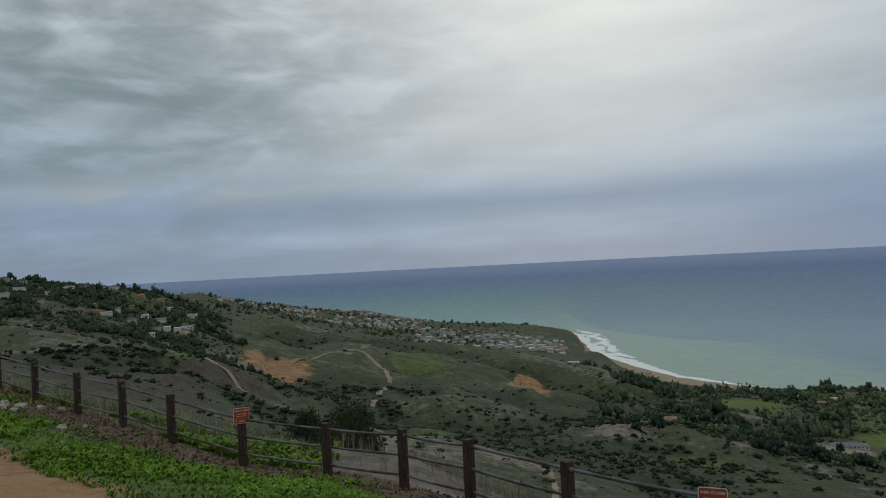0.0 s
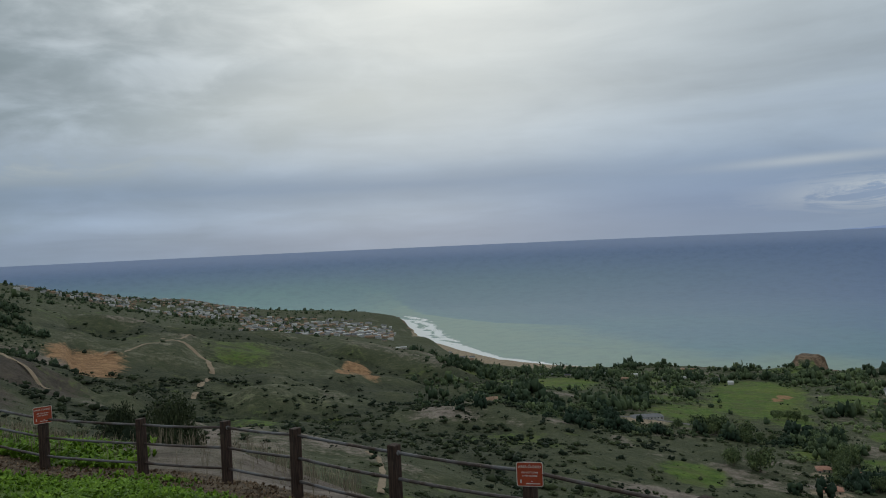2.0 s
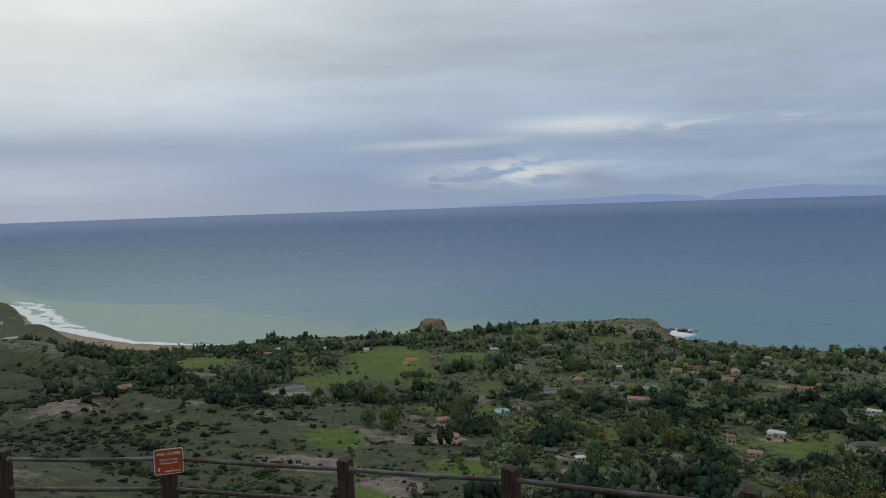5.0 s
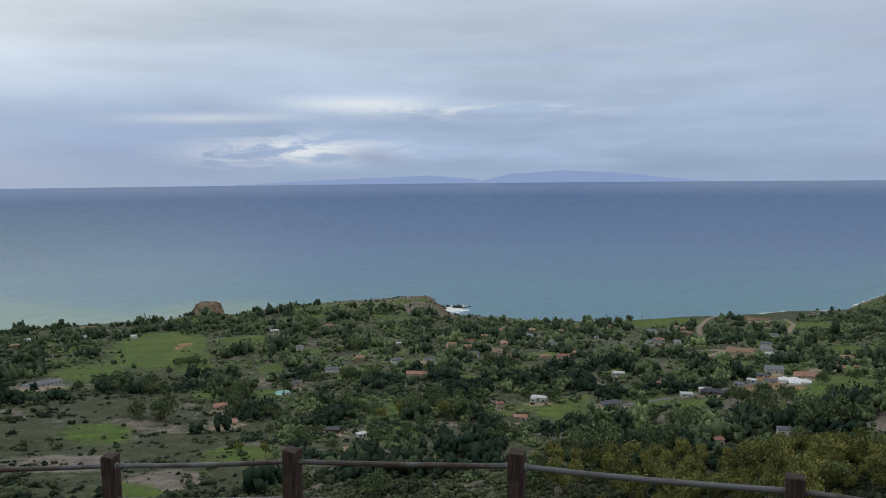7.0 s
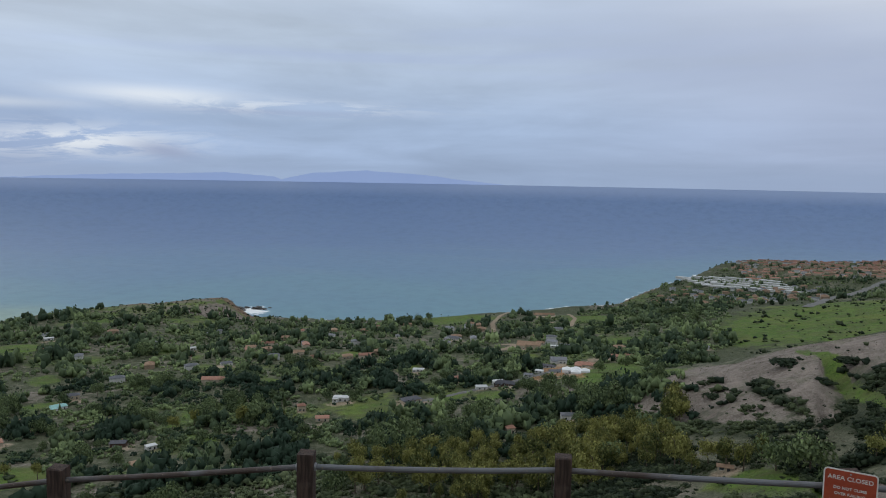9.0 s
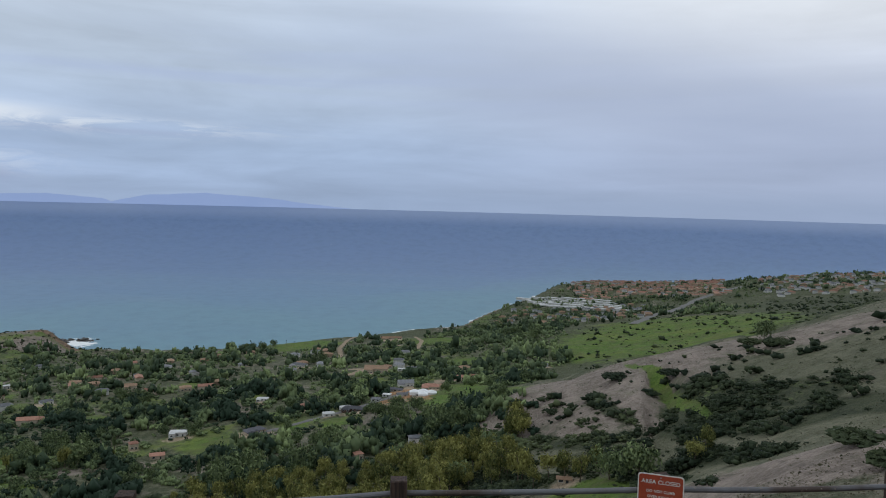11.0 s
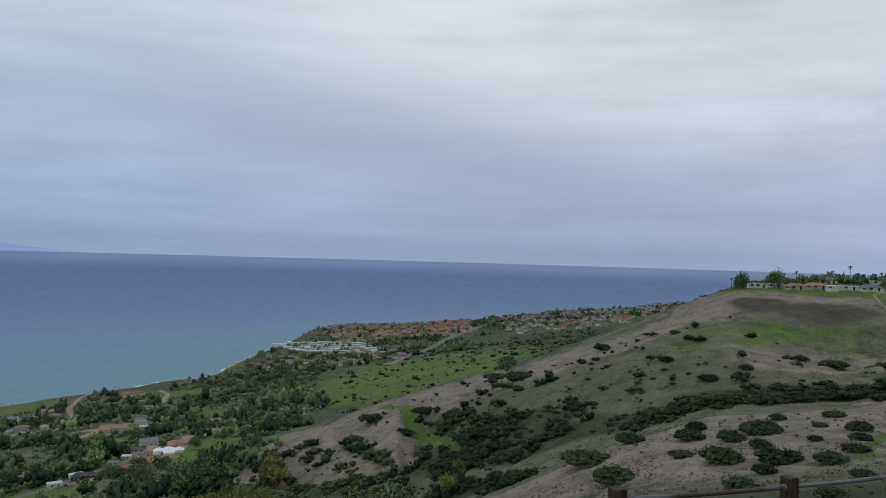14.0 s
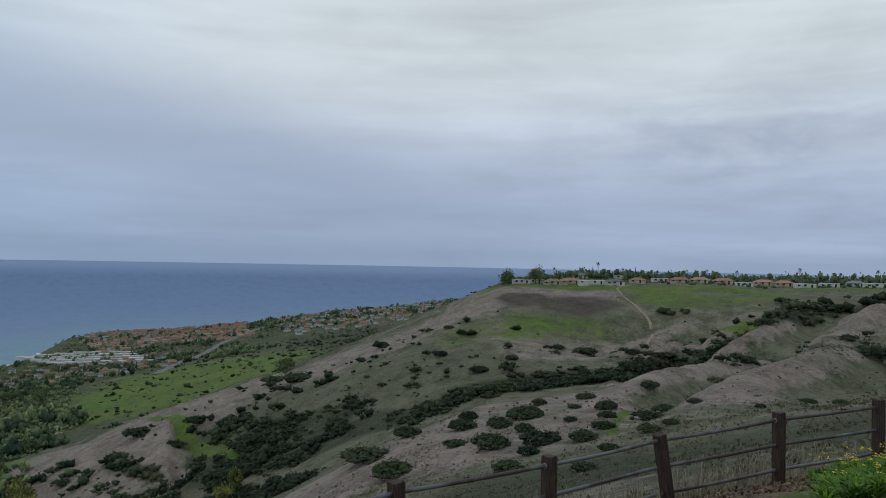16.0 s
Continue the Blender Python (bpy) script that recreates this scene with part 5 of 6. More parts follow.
# scrub: dense in the gullies, thin on grass
xs, ys = [], []
for seed, (count, a0, a1, r0, r1) in enumerate(((26000, -36, 42, 250, 1000), (9000, -36, 42, 1000, 1800), (9500, 84, 108, 235, 520), (15000, 98, 152, 240, 500), (10000, 90, 126, 900, 2400), (12000, 20, 92, 230, 520), (2600, 45, 60, 1640, 1900))):
    px, py, _ = scatter(count, a0, a1, r0, r1, 500 + seed)
    xs.append(px)
    ys.append(py)
x, y, rng = np.concatenate(xs), np.concatenate(ys), np.random.default_rng(5)
az, r = bearing(x, y), np.hypot(x, y)
thick = step(0.40, 0.60, fbm(x / 45, y / 45, 4, 77))
clumps = step(0.44, 0.58, fbm(x / 16, y / 16, 3, 79))
gorge = np.clip(stroke(x, y, THICKETS), 0, 1) ** 1.5 * (0.12 + 0.88 * clumps) * step(84, 90, az)
gorge = np.maximum(gorge, 0.12 * stroke(x, y, SPECKLED) * (0.15 + 0.85 * clumps))
spur, cut = ravines(x, y)
creek = np.maximum(np.clip(stroke(x, y, EAST_THICKETS), 0, 1), cut * step(0.50, 0.10, spur)) * (0.25 + 0.75 * clumps)
mead = step(94, 96, az) * step(113, 110, az) * step(900, 1000, r) * step(1700, 1600, r) * (0.08 + 0.75 * thick * clumps)
east = step(44, 38, az) * step(280, 330, r) * (0.03 + 0.62 * thick * clumps) * np.where(az < 14, 0.5, 1.6)
foot = step(17, 26, az) * step(94, 88, az) * step(520, 430, r) * (0.25 + 0.7 * thick)
slope = step(84, 88, az) * step(106, 101, az) * step(235, 260, r) * step(400, 350, r + 50 * (thick - 0.5)) * (0.1 + 0.75 * thick) * clumps
rest = np.where((az > 90) & (r > 380), 0.012, np.where((az > 45) & (az < 60) & (r > 1640), 0.45, 0.0))
share = np.maximum.reduce([gorge, creek, mead, east, foot, slope, rest]) * (1 - np.clip(stroke(x, y, LUSH), 0, 1) * (az > 90) * (r < 600))
share = np.where((az > 108) & (r > 560), np.where(r < 900, 0.0, 0.10 + 0.5 * clumps), share)
share = share * (1 - np.clip(patch(az, r, BARE), 0, 1)) * np.where(az < 40, 1 - 0.85 * patch(az, r, MEADOWS), 1)
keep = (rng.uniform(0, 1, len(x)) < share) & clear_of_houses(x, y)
x, y = x[keep], y[keep]
rng = np.random.default_rng(6)
w = (1.4 + 7.0 * rng.uniform(0, 1, len(x)) ** 2.6) * np.where((bearing(x, y) > 15) & (np.hypot(x, y) < 520), 1.5, 1.0)
tint = np.clip(fbm(x / 40, y / 40, 2, 72) + rng.uniform(-0.5, 0.3, len(x)), 0, 1)
w = w * np.where((bearing(x, y) > 90) & (np.hypot(x, y) > 880), 1.7, 1.0)
w = w * np.where((bearing(x, y) < 30) & (np.hypot(x, y) > 600), 1.35, 1.0)
tint = tint * np.where((bearing(x, y) > 100) & (np.hypot(x, y) < 480), 0.3, 1.0) * np.where(bearing(x, y) < 20, 0.55, 1.0)
h = w * rng.uniform(0.28, 0.58, len(x))
close = np.hypot(x, y) < 440
LEAFY = [shaggy(puff_crown(6, 0.42, 180 + k, (OCT_V, OCT_F), 0.58), crown_cards(20, 0.22, 5, 380 + k, 0.58, 0.8)) for k in range(10)]
RICH = [shaggy(puff_crown(12, 0.30, 480 + k, (OCT_V, OCT_F), 0.56), crown_cards(90, 0.105, 7, 490 + k, 0.60, 0.82)) for k in range(8)]
beside = (bearing(x, y) > 84) & (np.hypot(x, y) < 400)
for name, some, shapes in (("leafy_scrub", beside, RICH), ("near_scrub", close & ~beside, LEAFY), ("far_scrub", ~close, BUSHY)):
    scrub = planted(name, x[some], y[some], w[some], h[some], tint[some], shapes, LEAF_SCRUB, 7)
    tagged(scrub, "grey-green coastal scrub scattered over the hillsides", "shrubs", kind="stuff")
# low tufts that roughen the open slopes
x, y, rng = scatter(60000, -36, 152, 60, 620, 15)
az, r = bearing(x, y), np.hypot(x, y)
keep = ((az > 92) | (az < 24)) & (rng.uniform(0, 1, len(x)) < (0.10 + 0.85 * step(0.44, 0.60, fbm(x / 25, y / 25, 3, 78))) * np.where(r < 230, 1.0, 0.7))
x, y = x[keep], y[keep]
w = np.random.default_rng(16).uniform(0.4, 1.5, len(x))
tufts = planted("grass_tufts", x, y, w, w * 0.45, np.random.default_rng(17).uniform(0, 1, len(x)), [crown_cards(6, 0.6, 3, 300 + k, 0.5, 0.3) for k in range(5)], LEAF_SAGE, 18)
tagged(tufts, "low tufts of dry grass and sage on the slopes", "grass", kind="stuff")

x, y, rng = scatter(11000, 106, 153, 18, 150, 25)
keep = (fence_side(x, y) < -1) & (rng.uniform(0, 1, len(x)) < 0.15 + 0.85 * step(0.42, 0.58, fbm(x / 9, y / 9, 3, 80)))
x, y = x[keep], y[keep]
w = np.random.default_rng(26).uniform(0.2, 0.8, len(x))
meadow = planted("sage_tufts", x, y, w, w * 0.6, np.random.default_rng(27).uniform(0.25, 0.95, len(x)), [crown_cards(9, 0.42, 3, 310 + k, 0.6, 0.3) for k in range(5)], LEAF_SAGE, 28)
tagged(meadow, "grey-green sage and grass tufts below the fence", "grass", kind="stuff")

# single bushes on the open western slopes: x, y, width
BUSHES_HIGH = ((466, -97, 14.6), (498, -68, 19.2), (447, -83, 8.7), (465, -53, 15), (458, -158, 18.5), (485, -150, 17.5),
               (350, -201, 7.7), (400, -235, 7.8), (385, -235, 6.9), (309, -219, 7.2), (317, -274, 14.4), (329, -265, 8.1),
               (276, -270, 7.4), (307, -198, 11.2), (259, -239, 10.8), (279, -215, 10.8), (268, -188, 15), (246, -261, 9.6),
               (527, -4, 16.1), (480, -25, 12.9), (512, -28, 11))
BUSHES_SPUR = ((130, -96, 7.4), (141, -108, 4.1), (128, -108, 3.2), (116, -97, 3.2), (118, -87, 4.5), (105, -81, 8.1),
               (97, -84, 5.4), (113, -76, 7.3), (124, -75, 4.4), (102, -93, 4.8), (106, -108, 7), (111, -118, 5.6),
               (86, -88, 4.2), (86, -93, 2.9), (97, -111, 3.4), (121, -140, 7.1), (83, -111, 2.1), (79, -128, 3.4),
               (143, -65, 10.8), (121, -60, 8.2), (133, -136, 4.4), (70, -61, 3.5), (145, -91, 5.2), (145, -199, 5.7),
               (129, -162, 4.7), (92, -138, 3.2), (92, -65, 5.2), (136, -84, 6.4), (150, -78, 7.0), (112, -103, 4.4), (120, -110, 5.0), (138, -120, 5.2), (108, -130, 4.0),
               (99, -74, 4.2), (82, -76, 3.4), (128, -88, 5.8), (135, -98, 3.8))
BUSHES_EAST = ((-7.8, 39.2, 2.5), (-5.7, 39.6, 3.2), (-4.5, 40.5, 2.5), (-20, 300, 9), (30, 330, 8))
kinds = []
for k in range(6):
    core, tris = puff_crown(130, 0.17, 90 + k, (OCT_V, OCT_F), 0.66)
    sprays = crown_cards(420, 0.075, 12, 190 + k, 0.62, 0.75)
    me = bpy.data.meshes.new("bush")
    quads = np.arange(len(sprays)).reshape(-1, 4) + len(core)
    me.from_pydata(np.concatenate([core, sprays]).tolist(), [], tris.tolist() + quads.tolist())
    # the core is tinted darker than the sprays round it
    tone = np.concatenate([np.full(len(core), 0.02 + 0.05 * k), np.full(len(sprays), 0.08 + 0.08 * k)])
    me.attributes.new("tint", "FLOAT", "POINT").data.foreach_set("value", tone.astype(np.float32))
    me.materials.append(LEAF_SCRUB)
    kinds.append(me)
for k in range(2):
    core, tris = puff_crown(60, 0.17, 96 + k, (ICO_V, ICO_F), 0.60)
    sprays = crown_cards(3600, 0.050, 14, 196 + k, 0.70, 0.62)
    me = bpy.data.meshes.new("bush")
    quads = np.arange(len(sprays)).reshape(-1, 4) + len(core)
    me.from_pydata(np.concatenate([core * 0.9, sprays]).tolist(), [], tris.tolist() + quads.tolist())
    # darkest tint in the core, mixed lighter tints on the sprays
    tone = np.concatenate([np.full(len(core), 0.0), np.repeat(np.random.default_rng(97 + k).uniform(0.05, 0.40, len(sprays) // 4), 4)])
    me.attributes.new("tint", "FLOAT", "POINT").data.foreach_set("value", tone.astype(np.float32))
    me.materials.append(LEAF_SCRUB)
    kinds.append(me)
random.seed(8)
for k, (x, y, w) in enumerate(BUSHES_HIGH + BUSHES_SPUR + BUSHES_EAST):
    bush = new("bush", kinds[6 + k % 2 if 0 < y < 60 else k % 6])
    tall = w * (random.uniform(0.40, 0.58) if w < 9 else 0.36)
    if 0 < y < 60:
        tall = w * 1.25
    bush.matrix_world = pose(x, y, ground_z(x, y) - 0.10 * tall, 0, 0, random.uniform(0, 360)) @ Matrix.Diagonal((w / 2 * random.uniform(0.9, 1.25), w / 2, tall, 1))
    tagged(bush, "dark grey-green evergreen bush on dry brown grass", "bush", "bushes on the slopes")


def limbs(bm, height, lean, seed, forks=5):
    """A tapered trunk with limbs."""
    rnd = random.Random(seed)
    p, r = Vector((0, 0, -0.4)), height * 0.022 + 0.05
    spine = [p]
    for s in range(1, 5):
        q = Vector((lean * s * 0.25 * height * 0.12 + rnd.uniform(-0.1, 0.1), rnd.uniform(-0.15, 0.15), height * 0.19 * s))
        rod(bm, p, q, r, 7, 0.78)
        r *= 0.78
        p = q
        spine.append(q)
    for k in range(forks):
        base = spine[2 + k % 3]
        a = rnd.uniform(0, 6.28)
        tip = base + Vector((math.cos(a), math.sin(a), 0.9)) * height * rnd.uniform(0.12, 0.24)
        rod(bm, base, tip, r * 1.1, 5, 0.4)


def tree(name, label, category, height, width, leaf, cards, size, seed, bare_share=0.3, group="", flat=0.75, lobes=9):
    """A tree at the origin with trunk and crown."""
    root = tagged(new(name), label, category, group)
    bm = bmesh.new()
    limbs(bm, height, random.Random(seed).uniform(-1, 1), seed)
    part("trunk", bm, BARK, root)
    pts = crown_cards(cards, size, lobes, seed, flat, 0.35)
    pts = pts * (width / 2, width / 2, height * (1 - bare_share) / flat * 0.72) + (0, 0, height * bare_share)
    rng = np.random.default_rng(seed)
    crown = new("crown", quad_mesh("crown", pts, np.repeat(rng.uniform(0.1, 0.8, len(pts) // 4), 4), leaf))
    crown.parent = root
    return root


GUMS = [tree("eucalyptus_tree", "tall eucalyptus tree with yellow-olive leaves and pale trunk", "tree", 14 + k, 11 + k % 2 * 2, LEAF_GUM, 1000, 0.11, 120 + k, 0.32, "eucalyptus trees below the lookout", 0.8, 11) for k in range(4)]
OAKS = [tree("broadleaf_tree", "dark green broadleaf tree among the houses", "tree", 10.5 + 1.5 * k, 13 + 2 * k, LEAF_WOOD, 850, 0.115, 140 + k, 0.15, "broadleaf trees in the valley", 0.7, 9) for k in range(3)]
PINES = [tree("cypress_tree", "slender dark green cypress tree", "tree", 13 + 2 * k, 3.2, LEAF_WOOD, 420, 0.3, 160 + k, 0.04, "cypress trees in the valley", 1.0, 9) for k in range(2)]


def plant_copies(protos, places, seed, least=0.75, most=1.15):
    """Sets the trees at the places, the prototypes themselves first."""
    rnd = random.Random(seed)
    for k, (x, y) in enumerate(places):
        s = rnd.uniform(least, most)
        m = pose(x, y, ground_z(x, y), 0, 0, rnd.uniform(0, 360))
        ob = protos[k] if k < len(protos) else copy_thing(protos[k % len(protos)], m)
        ob.matrix_world = m @ Matrix.Diagonal((s, s, s, 1))


rnd = random.Random(31)
gum_places = []
for k in range(175):
    a, m = radians(rnd.choice((rnd.uniform(64, 90), rnd.gauss(78, 5), rnd.uniform(82, 91)))), rnd.uniform(345, 475)
    gum_places.append((m * math.sin(a), m * math.cos(a)))
gum_places += [(m * math.sin(radians(a)), m * math.cos(radians(a))) for a, m in ((52, 640), (53.5, 655), (55, 660), (57, 640), (58.5, 655), (60, 650), (41, 560), (43, 540))]
gum_places += [(m * math.sin(radians(a)), m * math.cos(radians(a))) for a, m in ((90.6, 352), (91.8, 338), (93, 345), (94.2, 330), (95.4, 322), (96.6, 330), (103.7, 303), (104.5, 308))]
plant_copies(GUMS, gum_places, 3, 0.6, 1.3)
oak_places = []
for k in range(105):
    a, m = radians(rnd.uniform(40, 91)), rnd.choice((rnd.uniform(520, 900), rnd.uniform(380, 900)))
    spot = (m * math.sin(a), m * math.cos(a))
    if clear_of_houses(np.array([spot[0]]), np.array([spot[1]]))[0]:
        oak_places.append(spot)
oak_places += [(m * math.sin(radians(a)), m * math.cos(radians(a))) for a, m in ((33.2, 905), (34.4, 915), (35.0, 905), (35.8, 925), (36.6, 930), (32.6, 920), (124.6, 556), (127, 580), (108, 520), (124.9, 560), (98.6, 305), (99.8, 300), (101, 298), (97.6, 312))]
plant_copies(OAKS, oak_places, 4)
# taller dark groves that stand out of the wood
GROVES = ((56.1, 720, 9), (69, 515, 6), (72.6, 500, 5), (76, 575, 6), (69.6, 1655, 12), (87.5, 1840, 6), (89.9, 1590, 6), (62.2, 970, 6), (46.4, 1430, 5), (84.6, 565, 6), (80, 650, 4), (51, 900, 5), (74, 1300, 5), (91.5, 1450, 5),
          (31.4, 940, 3), (33, 945, 4), (34.8, 940, 4), (35, 755, 4), (40.5, 820, 3), (38.7, 1100, 6), (50.6, 1165, 5), (54, 668, 4), (58.5, 640, 5), (49.6, 715, 4), (68.5, 500, 6), (84.8, 555, 5))
rnd = random.Random(77)
spots = []
for a, m, many in GROVES:
    for k in range(many):
        b, d = radians(a + rnd.gauss(0, 0.8)), m + rnd.gauss(0, 14)
        spots.append((d * math.sin(b), d * math.cos(b)))
plant_copies([copy_thing(ob, Matrix()) for ob in OAKS], spots, 6, 1.0, 1.7)
plant_copies(PINES, [(m * math.sin(radians(a)), m * math.cos(radians(a))) for a, m in ((66.0, 560), (67.3, 565), (68.0, 570), (44.5, 800), (79, 600), (60.2, 700))], 5)

# palms along the western houses
def palm(height, seed):
    root = tagged(new("palm_tree"), "tall thin palm tree with a ragged dark head", "tree", "palm trees by the hilltop houses")
    bm = bmesh.new()
    rod(bm, (0, 0, -0.4), (0.15, 0, height), 0.22, 8, 0.7)
    part("trunk", bm, BARK, root)
    bm = bmesh.new()
    rnd = random.Random(seed)
    for k in range(22):
        a, up = rnd.uniform(0, 6.28), rnd.uniform(-0.6, 0.9)
        p = Vector((0.15, 0, height))
        side = Vector((-math.sin(a), math.cos(a), 0)) * 0.28
        last = [bm.verts.new(p - side * 0.3), bm.verts.new(p + side * 0.3)]
        for s in (1, 2, 3):
            q = p + Vector((math.cos(a), math.sin(a), up - 0.35 * s)) * 0.62 * s
            now = [bm.verts.new(q - side * (1.2 - 0.33 * s)), bm.verts.new(q + side * (1.2 - 0.33 * s))]
            bm.faces.new((last[0], last[1], now[1], now[0]))
            last = now
    part("crown", bm, LEAF_WOOD, root)
    return root


PALMS = [palm(9, 1), palm(12, 2)]
plant_copies(PALMS, [(m * math.sin(radians(a)), m * math.cos(radians(a))) for a, m in ((127.6, 640), (128.4, 650), (130.2, 650), (131.7, 660), (133.5, 690), (138.1, 700), (141.5, 690), (145.6, 660), (145.9, 668), (150.3, 660), (148.1, 700), (67.9, 1500), (68.6, 1510), (72.3, 1690), (72.9, 1690), (124.2, 650), (136, 700), (139.5, 720))], 9)
# ---- paths, rocks, lookout plants, island ----
DIRT = spotted("pale_dirt", (0.20, 0.15, 0.10), (0.33, 0.26, 0.185), 0.2, 0.95, 0.3, 0.05)
ASPHALT = spotted("worn_asphalt", (0.10, 0.10, 0.10), (0.19, 0.185, 0.175), 0.15, 0.9, 0.2, 0.02)


def track(name, pts, width, mat, label, lift=0.15):
    """A way laid over the land along a smooth line through the points."""
    pts = np.array(pts, float)
    s = np.r_[0, np.cumsum(np.hypot(*np.diff(pts, axis=0).T))]
    u = np.arange(0, s[-1], max(2.0, s[-1] / 160))
    line = np.stack([np.interp(u, s, pts[:, 0]), np.interp(u, s, pts[:, 1])], 1)
    for _ in range(6):
        line[1:-1] = (line[:-2] + 2 * line[1:-1] + line[2:]) / 4
    ahead = np.gradient(line, axis=0)
    ahead /= np.hypot(*ahead.T)[:, None]
    side = np.stack([-ahead[:, 1], ahead[:, 0]], 1)
    wide = width * (0.75 + 0.5 * grain(u / 9, u * 0, 3))[:, None] / 2
    rows = [line + side * wide * k for k in (-1, -0.4, 0.4, 1)]
    zs = [land(p[:, 0], p[:, 1]) + lift for p in rows]
    top = np.maximum.reduce(zs)
    bm = bmesh.new()
    grid = [[bm.verts.new((p[i, 0], p[i, 1], 0.5 * z[i] + 0.5 * top[i] - (0.3 if k in (0, 3) else 0))) for i in range(len(u))] for k, (p, z) in enumerate(zip(rows, zs))]
    for a, b in zip(grid, grid[1:]):
        for i in range(len(u) - 1):
            bm.faces.new((a[i], b[i], b[i + 1], a[i + 1]))
    bmesh.ops.recalc_face_normals(bm, faces=bm.faces)
    return tagged(new(name, mesh_of(name, bm, mat)), label, "path", kind="structure")


for k, (pts, w) in enumerate(zip(TRAILS, (1.6, 7, 5, 3.5, 4))):
    track("path", pts, w, DIRT, "pale bare dirt trail winding across the hillside", 0.25)
for pts, w, mat, label in ROADS:
    track("road", pts, w, DIRT if mat == "dirt" else ASPHALT, label, 0.5)

STONE = spotted("pale_limestone", (0.24, 0.215, 0.18), (0.44, 0.41, 0.36), 3.0, 0.9, 0.5, 0.03)
random.seed(21)
for x, y, size in tuple((x, y, 0.42 * size) for x, y, size in ((-12.3, 21.2, 0.42), (-11.9, 21.5, 0.3), (-12.7, 21.0, 0.36), (-11.5, 21.9, 0.24), (-12.2, 20.7, 0.28), (-9.9, 18.8, 0.3), (-9.6, 19.4, 0.16), (-13.0, 21.6, 0.3))):
    bm = bmesh.new()
    bmesh.ops.create_icosphere(bm, subdivisions=3, radius=size)
    for v in bm.verts:
        v.co *= 1 + 0.5 * noise.noise(v.co * (2.2 / size) + Vector((x, y, 0))) + 0.15 * noise.noise(v.co * (6 / size))
        v.co.z *= 0.75
    ob = new("rock", mesh_of("rock", bm, STONE))
    ob.location = (x, y, ground_z(x, y) + size * 0.12)
    tagged(ob, "pale rough limestone rock lying in the grass", "rock", "rocks by the fence")

# weeds on the lookout: broad leaves close to the ground
def leaf_clump(leaves, spread, tall, wide, seed):
    """Upright pointed leaves round one foot, each bent at the middle; two quads a leaf."""
    rng = np.random.default_rng(seed)
    out = []
    for k in range(leaves):
        a = rng.uniform(0, 2 * np.pi)
        lean, h, w = rng.uniform(0.2, 1.0) * spread, tall * rng.uniform(0.5, 1.1), wide * rng.uniform(0.6, 1.3)
        d, s = np.array([np.cos(a), np.sin(a), 0]), np.array([-np.sin(a), np.cos(a), 0])
        foot = d * 0.15 * lean
        mid, tip = foot + d * 0.45 * lean + (0, 0, h * 0.75), foot + d * lean + (0, 0, h * rng.uniform(0.75, 1.1))
        out += [foot - s * w * 0.25, foot + s * w * 0.25, mid + s * w * 0.5, mid - s * w * 0.5]
        out += [mid - s * w * 0.5, mid + s * w * 0.5, tip + s * w * 0.12, tip - s * w * 0.12]
    return np.array(out)


x, y, rng = scatter(120000, -35, 26, 8, 30, 41)
side = fence_side(x, y)
worn = np.hypot(x + 14, y - 6) + 1.2 * (fbm(x / 1.5, y / 1.5, 3, 31) - 0.5)
lush = fbm(x / 1.6, y / 1.6, 3, 33)
keep = (side > 1.4 + 1.5 * (lush - 0.5)) & (worn > 10.2) & (rng.uniform(0, 1, len(x)) < 0.25 + 0.75 * step(0.38, 0.56, lush))
keep |= (side < -0.4) & (side > -9) & (rng.uniform(0, 1, len(x)) < 0.75 * step(0.32, 0.52, lush) * step(-8, -18, bearing(x, y)))
keep |= (side > 0.3) & (side < 1.6) & (rng.uniform(0, 1, len(x)) < 0.25 * step(0.52, 0.62, lush))
x, y, lush = x[keep], y[keep], lush[keep]
n_w = len(x)
size = np.random.default_rng(42).uniform(0.35, 1.0, n_w) ** 1.3 * (0.3 + 1.2 * lush) * np.where(fence_side(x, y) < 0, 1.9, 1.0)
weeds = planted("green_weeds", x, y, 2 * size, size, np.clip(lush + np.random.default_rng(43).uniform(-0.45, 0.35, n_w) + 0.5 * (fbm(x / 2.5, y / 2.5, 3, 39) - 0.5), 0, 1),
                [leaf_clump(4, 0.17, 0.14, 0.050, 200 + k) for k in range(6)], LEAF_WEED, 44, 0.0)
tagged(weeds, "lush green weeds and grass on the lookout", "grass", kind="stuff")

# dry stalks beyond the fence
x, y, rng = scatter(52000, -32, 152, 8, 60, 45)
side, az = fence_side(x, y), bearing(x, y)
keep = (side < -0.3) & (side > -20) & ((az > 106) | (az < 6)) & (rng.uniform(0, 1, len(x)) < step(-20, -2, side) * (0.15 + 0.85 * step(0.4, 0.6, fbm(x / 3, y / 3, 2, 46))))
x, y = x[keep], y[keep]
stalks = planted("dry_stalks", x, y, np.full(len(x), 2.0), np.random.default_rng(47).uniform(0.4, 1.5, len(x)) * np.where(bearing(x, y) > 100, 1.0, 0.8),
                 np.random.default_rng(48).uniform(0, 1, len(x)), [leaf_clump(6, 0.25, 0.62, 0.012, 220 + k) for k in range(5)], LEAF_DRY, 49, 0.0)
tagged(stalks, "tall dry grass stalks beyond the fence", "grass", kind="stuff")
x, y, rng = scatter(3600, 140, 156, 9.5, 17, 51)
side = fence_side(x, y)
keep = (rng.uniform(0, 1, len(x)) < step(146.5, 151, bearing(x, y))) & (np.abs(side) > 0.3) & (side > -4) & (side < 3)
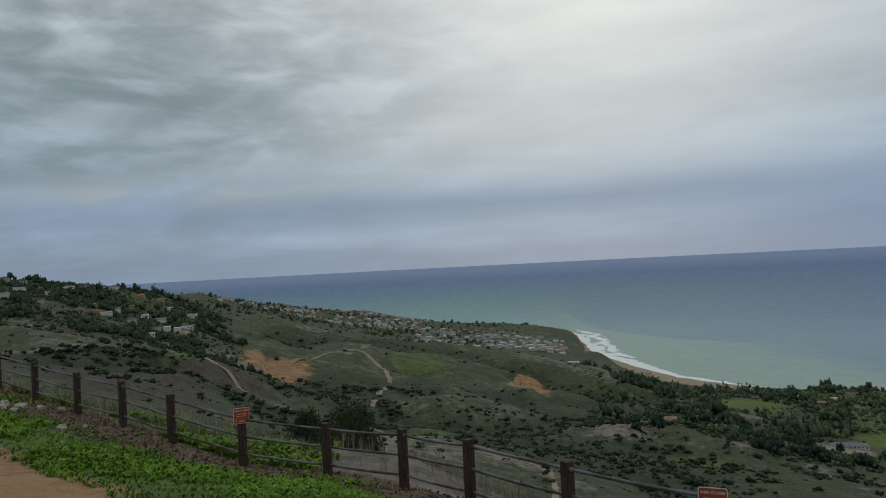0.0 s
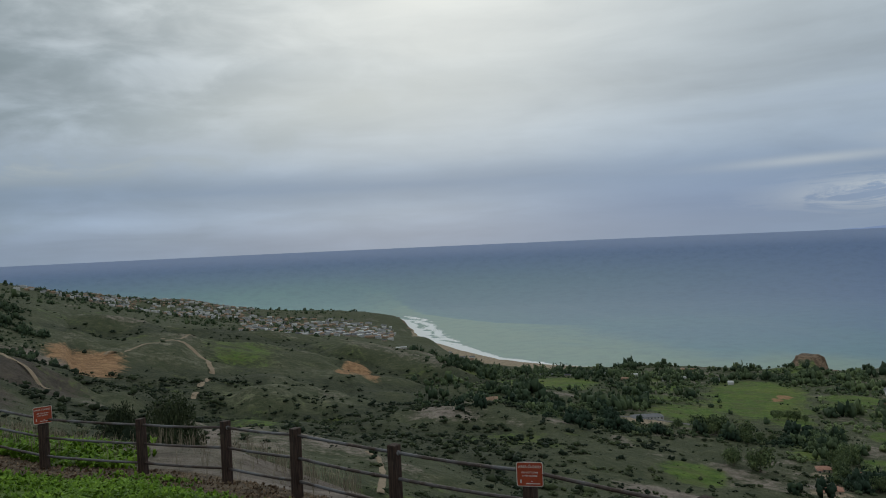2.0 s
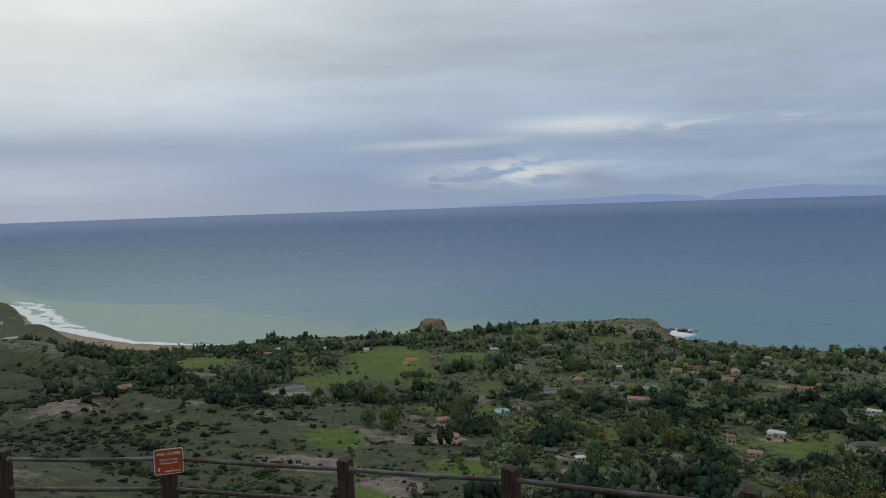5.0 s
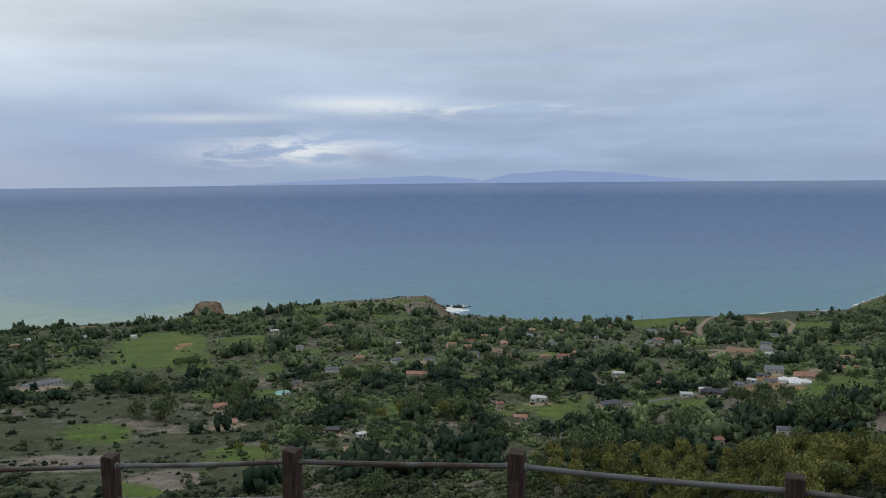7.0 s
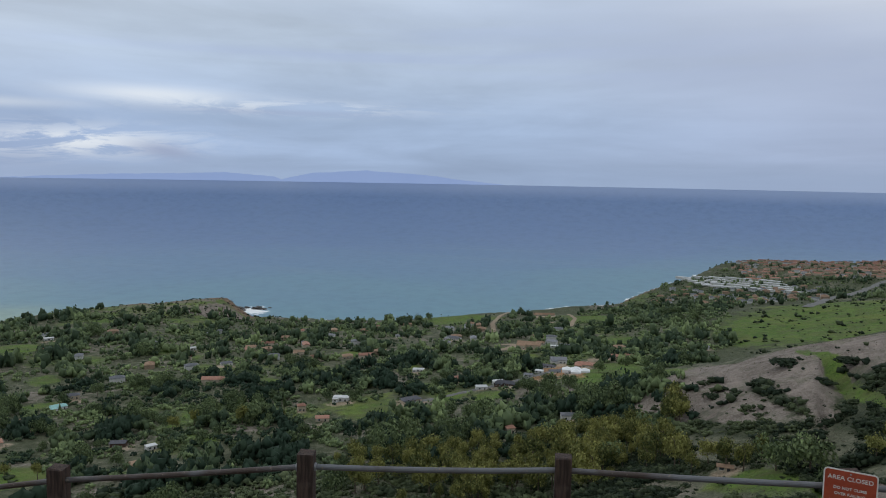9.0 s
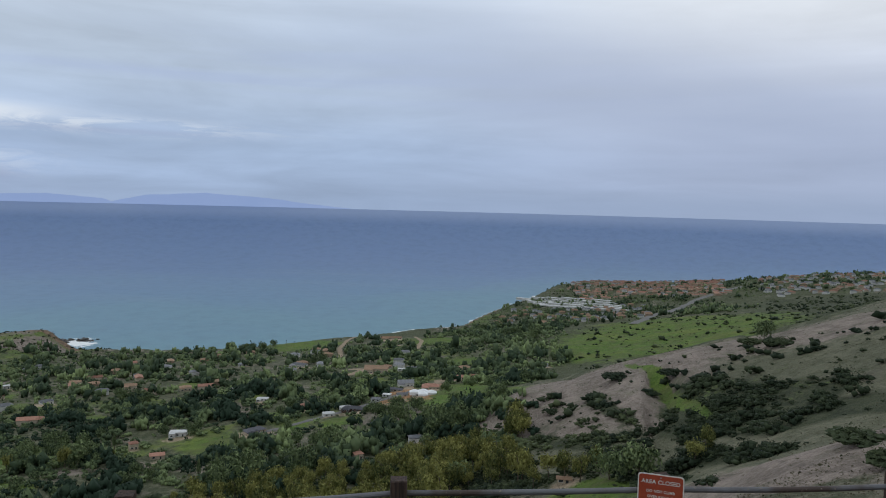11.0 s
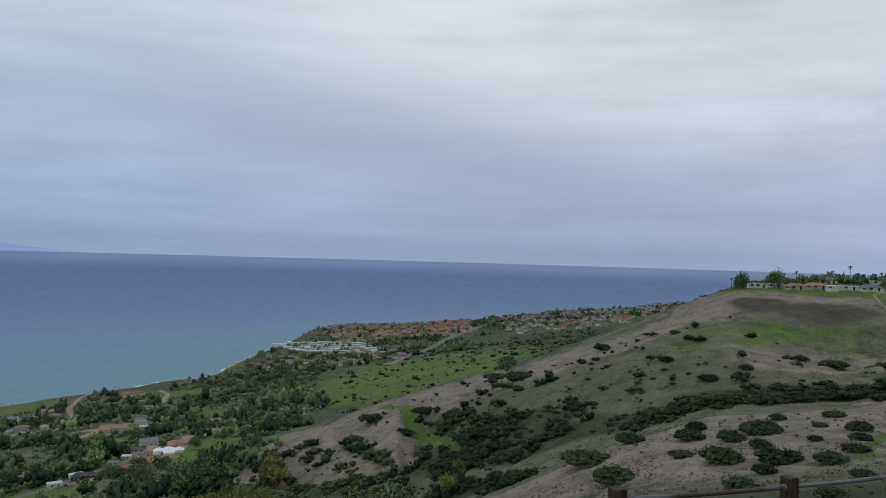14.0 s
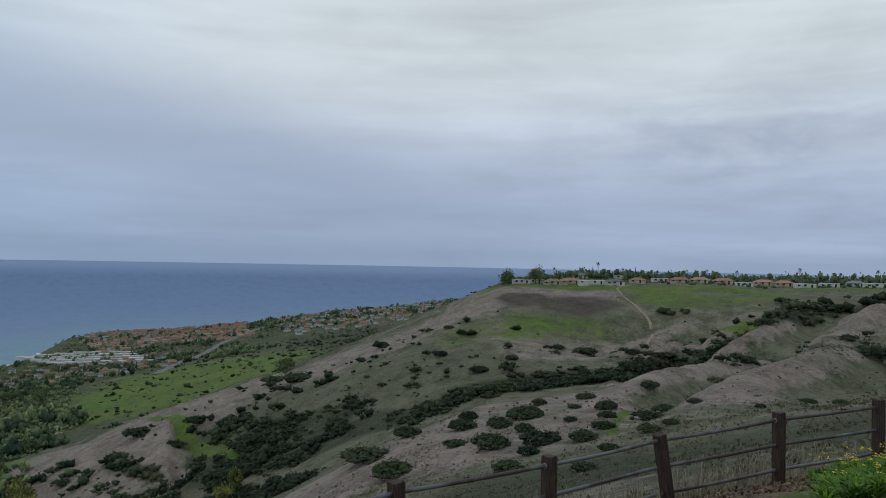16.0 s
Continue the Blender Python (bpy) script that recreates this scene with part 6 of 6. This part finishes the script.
x, y = x[keep], y[keep]
mustard = planted("mustard_plants", x, y, np.full(len(x), 2.0), np.random.default_rng(52).uniform(0.3, 0.8, len(x)), np.random.default_rng(53).uniform(0, 0.5, len(x)),
                  [leaf_clump(16, 0.22, 0.28, 0.032, 240 + k) for k in range(4)], LEAF_WEED, 54, 0.0)
tagged(mustard, "leafy green mustard plants in yellow flower by the fence", "plants", kind="stuff")
pick = np.random.default_rng(55).integers(0, len(x), 160)
jx, jy = x[pick] + np.random.default_rng(56).normal(0, 0.12, 160), y[pick] + np.random.default_rng(57).normal(0, 0.12, 160)
blossom = planted("mustard_blossom", jx, jy, np.full(160, 0.16), np.random.default_rng(58).uniform(0.2, 0.5, 160), np.ones(160), [crown_cards(5, 0.35, 2, 260 + k, 1.0, 0.8) * (1, 1, 0.12) + (0, 0, 0.9) for k in range(3)], FLOWER, 59, 0.0)
tagged(blossom, "small yellow mustard flowers above the leaves", "flowers", kind="stuff")

# bark chips along the fence
x, y, rng = scatter(60000, -36, 152, 6, 30, 62)
side = fence_side(x, y)
keep = (side > -0.5) & (side < 1.7 + 0.8 * (fbm(x / 1.2, y / 1.2, 3, 32) - 0.5))
x, y = x[keep][:9000], y[keep][:9000]
chips = planted("bark_mulch", x, y, rng.uniform(0.08, 0.2, len(x)), rng.uniform(0.05, 0.09, len(x)), rng.uniform(0, 1, len(x)), [crown_cards(3, 0.7, 2, 280 + k, 0.5, 0.3) for k in range(5)], LEAF_CHIP, 63, 0.0)
tagged(chips, "brown bark mulch strewn along the fence", "mulch", kind="stuff")

# wave-washed rocks off the point
REEF = spotted("wet_dark_rock", (0.02, 0.018, 0.016), (0.07, 0.06, 0.05), 0.1, 0.5, 0.5, 0.5)
random.seed(61)
for a, m, size in ((56.8, 1965, 13), (58.2, 1958, 15), (57.4, 1972, 8), (58.7, 1948, 7), (57.1, 1940, 7), (59.1, 1965, 4)):
    bm = bmesh.new()
    bmesh.ops.create_icosphere(bm, subdivisions=3, radius=size)
    for v in bm.verts:
        v.co *= 1 + 0.6 * noise.noise(v.co / size * 1.6 + Vector((a, m, 0)))
        v.co.z *= 0.4
    ob = new("sea_rock", mesh_of("sea_rock", bm, REEF))
    ob.location = (m * math.sin(radians(a)), m * math.cos(radians(a)), 0.6)
    tagged(ob, "dark wet rock washed by surf off the point", "rock", "sea rocks off the point")

# the island on the horizon: a backdrop whose haze is painted as a blue glow
HAZY, t, bsdf, at = material("glowing_hazy_hills", 1.0)
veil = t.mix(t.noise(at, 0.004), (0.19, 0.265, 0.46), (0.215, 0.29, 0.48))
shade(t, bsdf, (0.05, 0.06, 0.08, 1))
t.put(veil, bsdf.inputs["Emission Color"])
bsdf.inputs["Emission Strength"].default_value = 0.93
az = np.arange(40.0, 78.0, 0.1)
top = np.interp(az, (40, 44, 47, 53, 56, 59.4, 60.0, 60.5, 62.3, 66.4, 70.6, 74, 77, 78), (-0.6, -0.4, -0.25, -0.05, 0.05, -0.2, -0.42, -0.28, 0.12, 0.36, 0.15, -0.25, -0.55, -0.65))
top = top + 0.10 * (fbm(az * 1.1, az * 0, 4, 90) - 0.5)
bm = bmesh.new()
cols = []
for a, e in zip(az, top):
    s, c = math.sin(radians(a)), math.cos(radians(a))
    cols.append([bm.verts.new((m * s, m * c, z)) for m, z in ((4952, 280), (4970, 350 + 4970 * math.tan(radians(e))), (4990, 280))])
for p, q in zip(cols, cols[1:]):
    for k in range(2):
        bm.faces.new((p[k], q[k], q[k + 1], p[k + 1]))
bmesh.ops.recalc_face_normals(bm, faces=bm.faces)
tagged(new("backdrop", mesh_of("backdrop", bm, HAZY)), "island along the horizon in painted, glowing haze blue", "island", kind="structure")
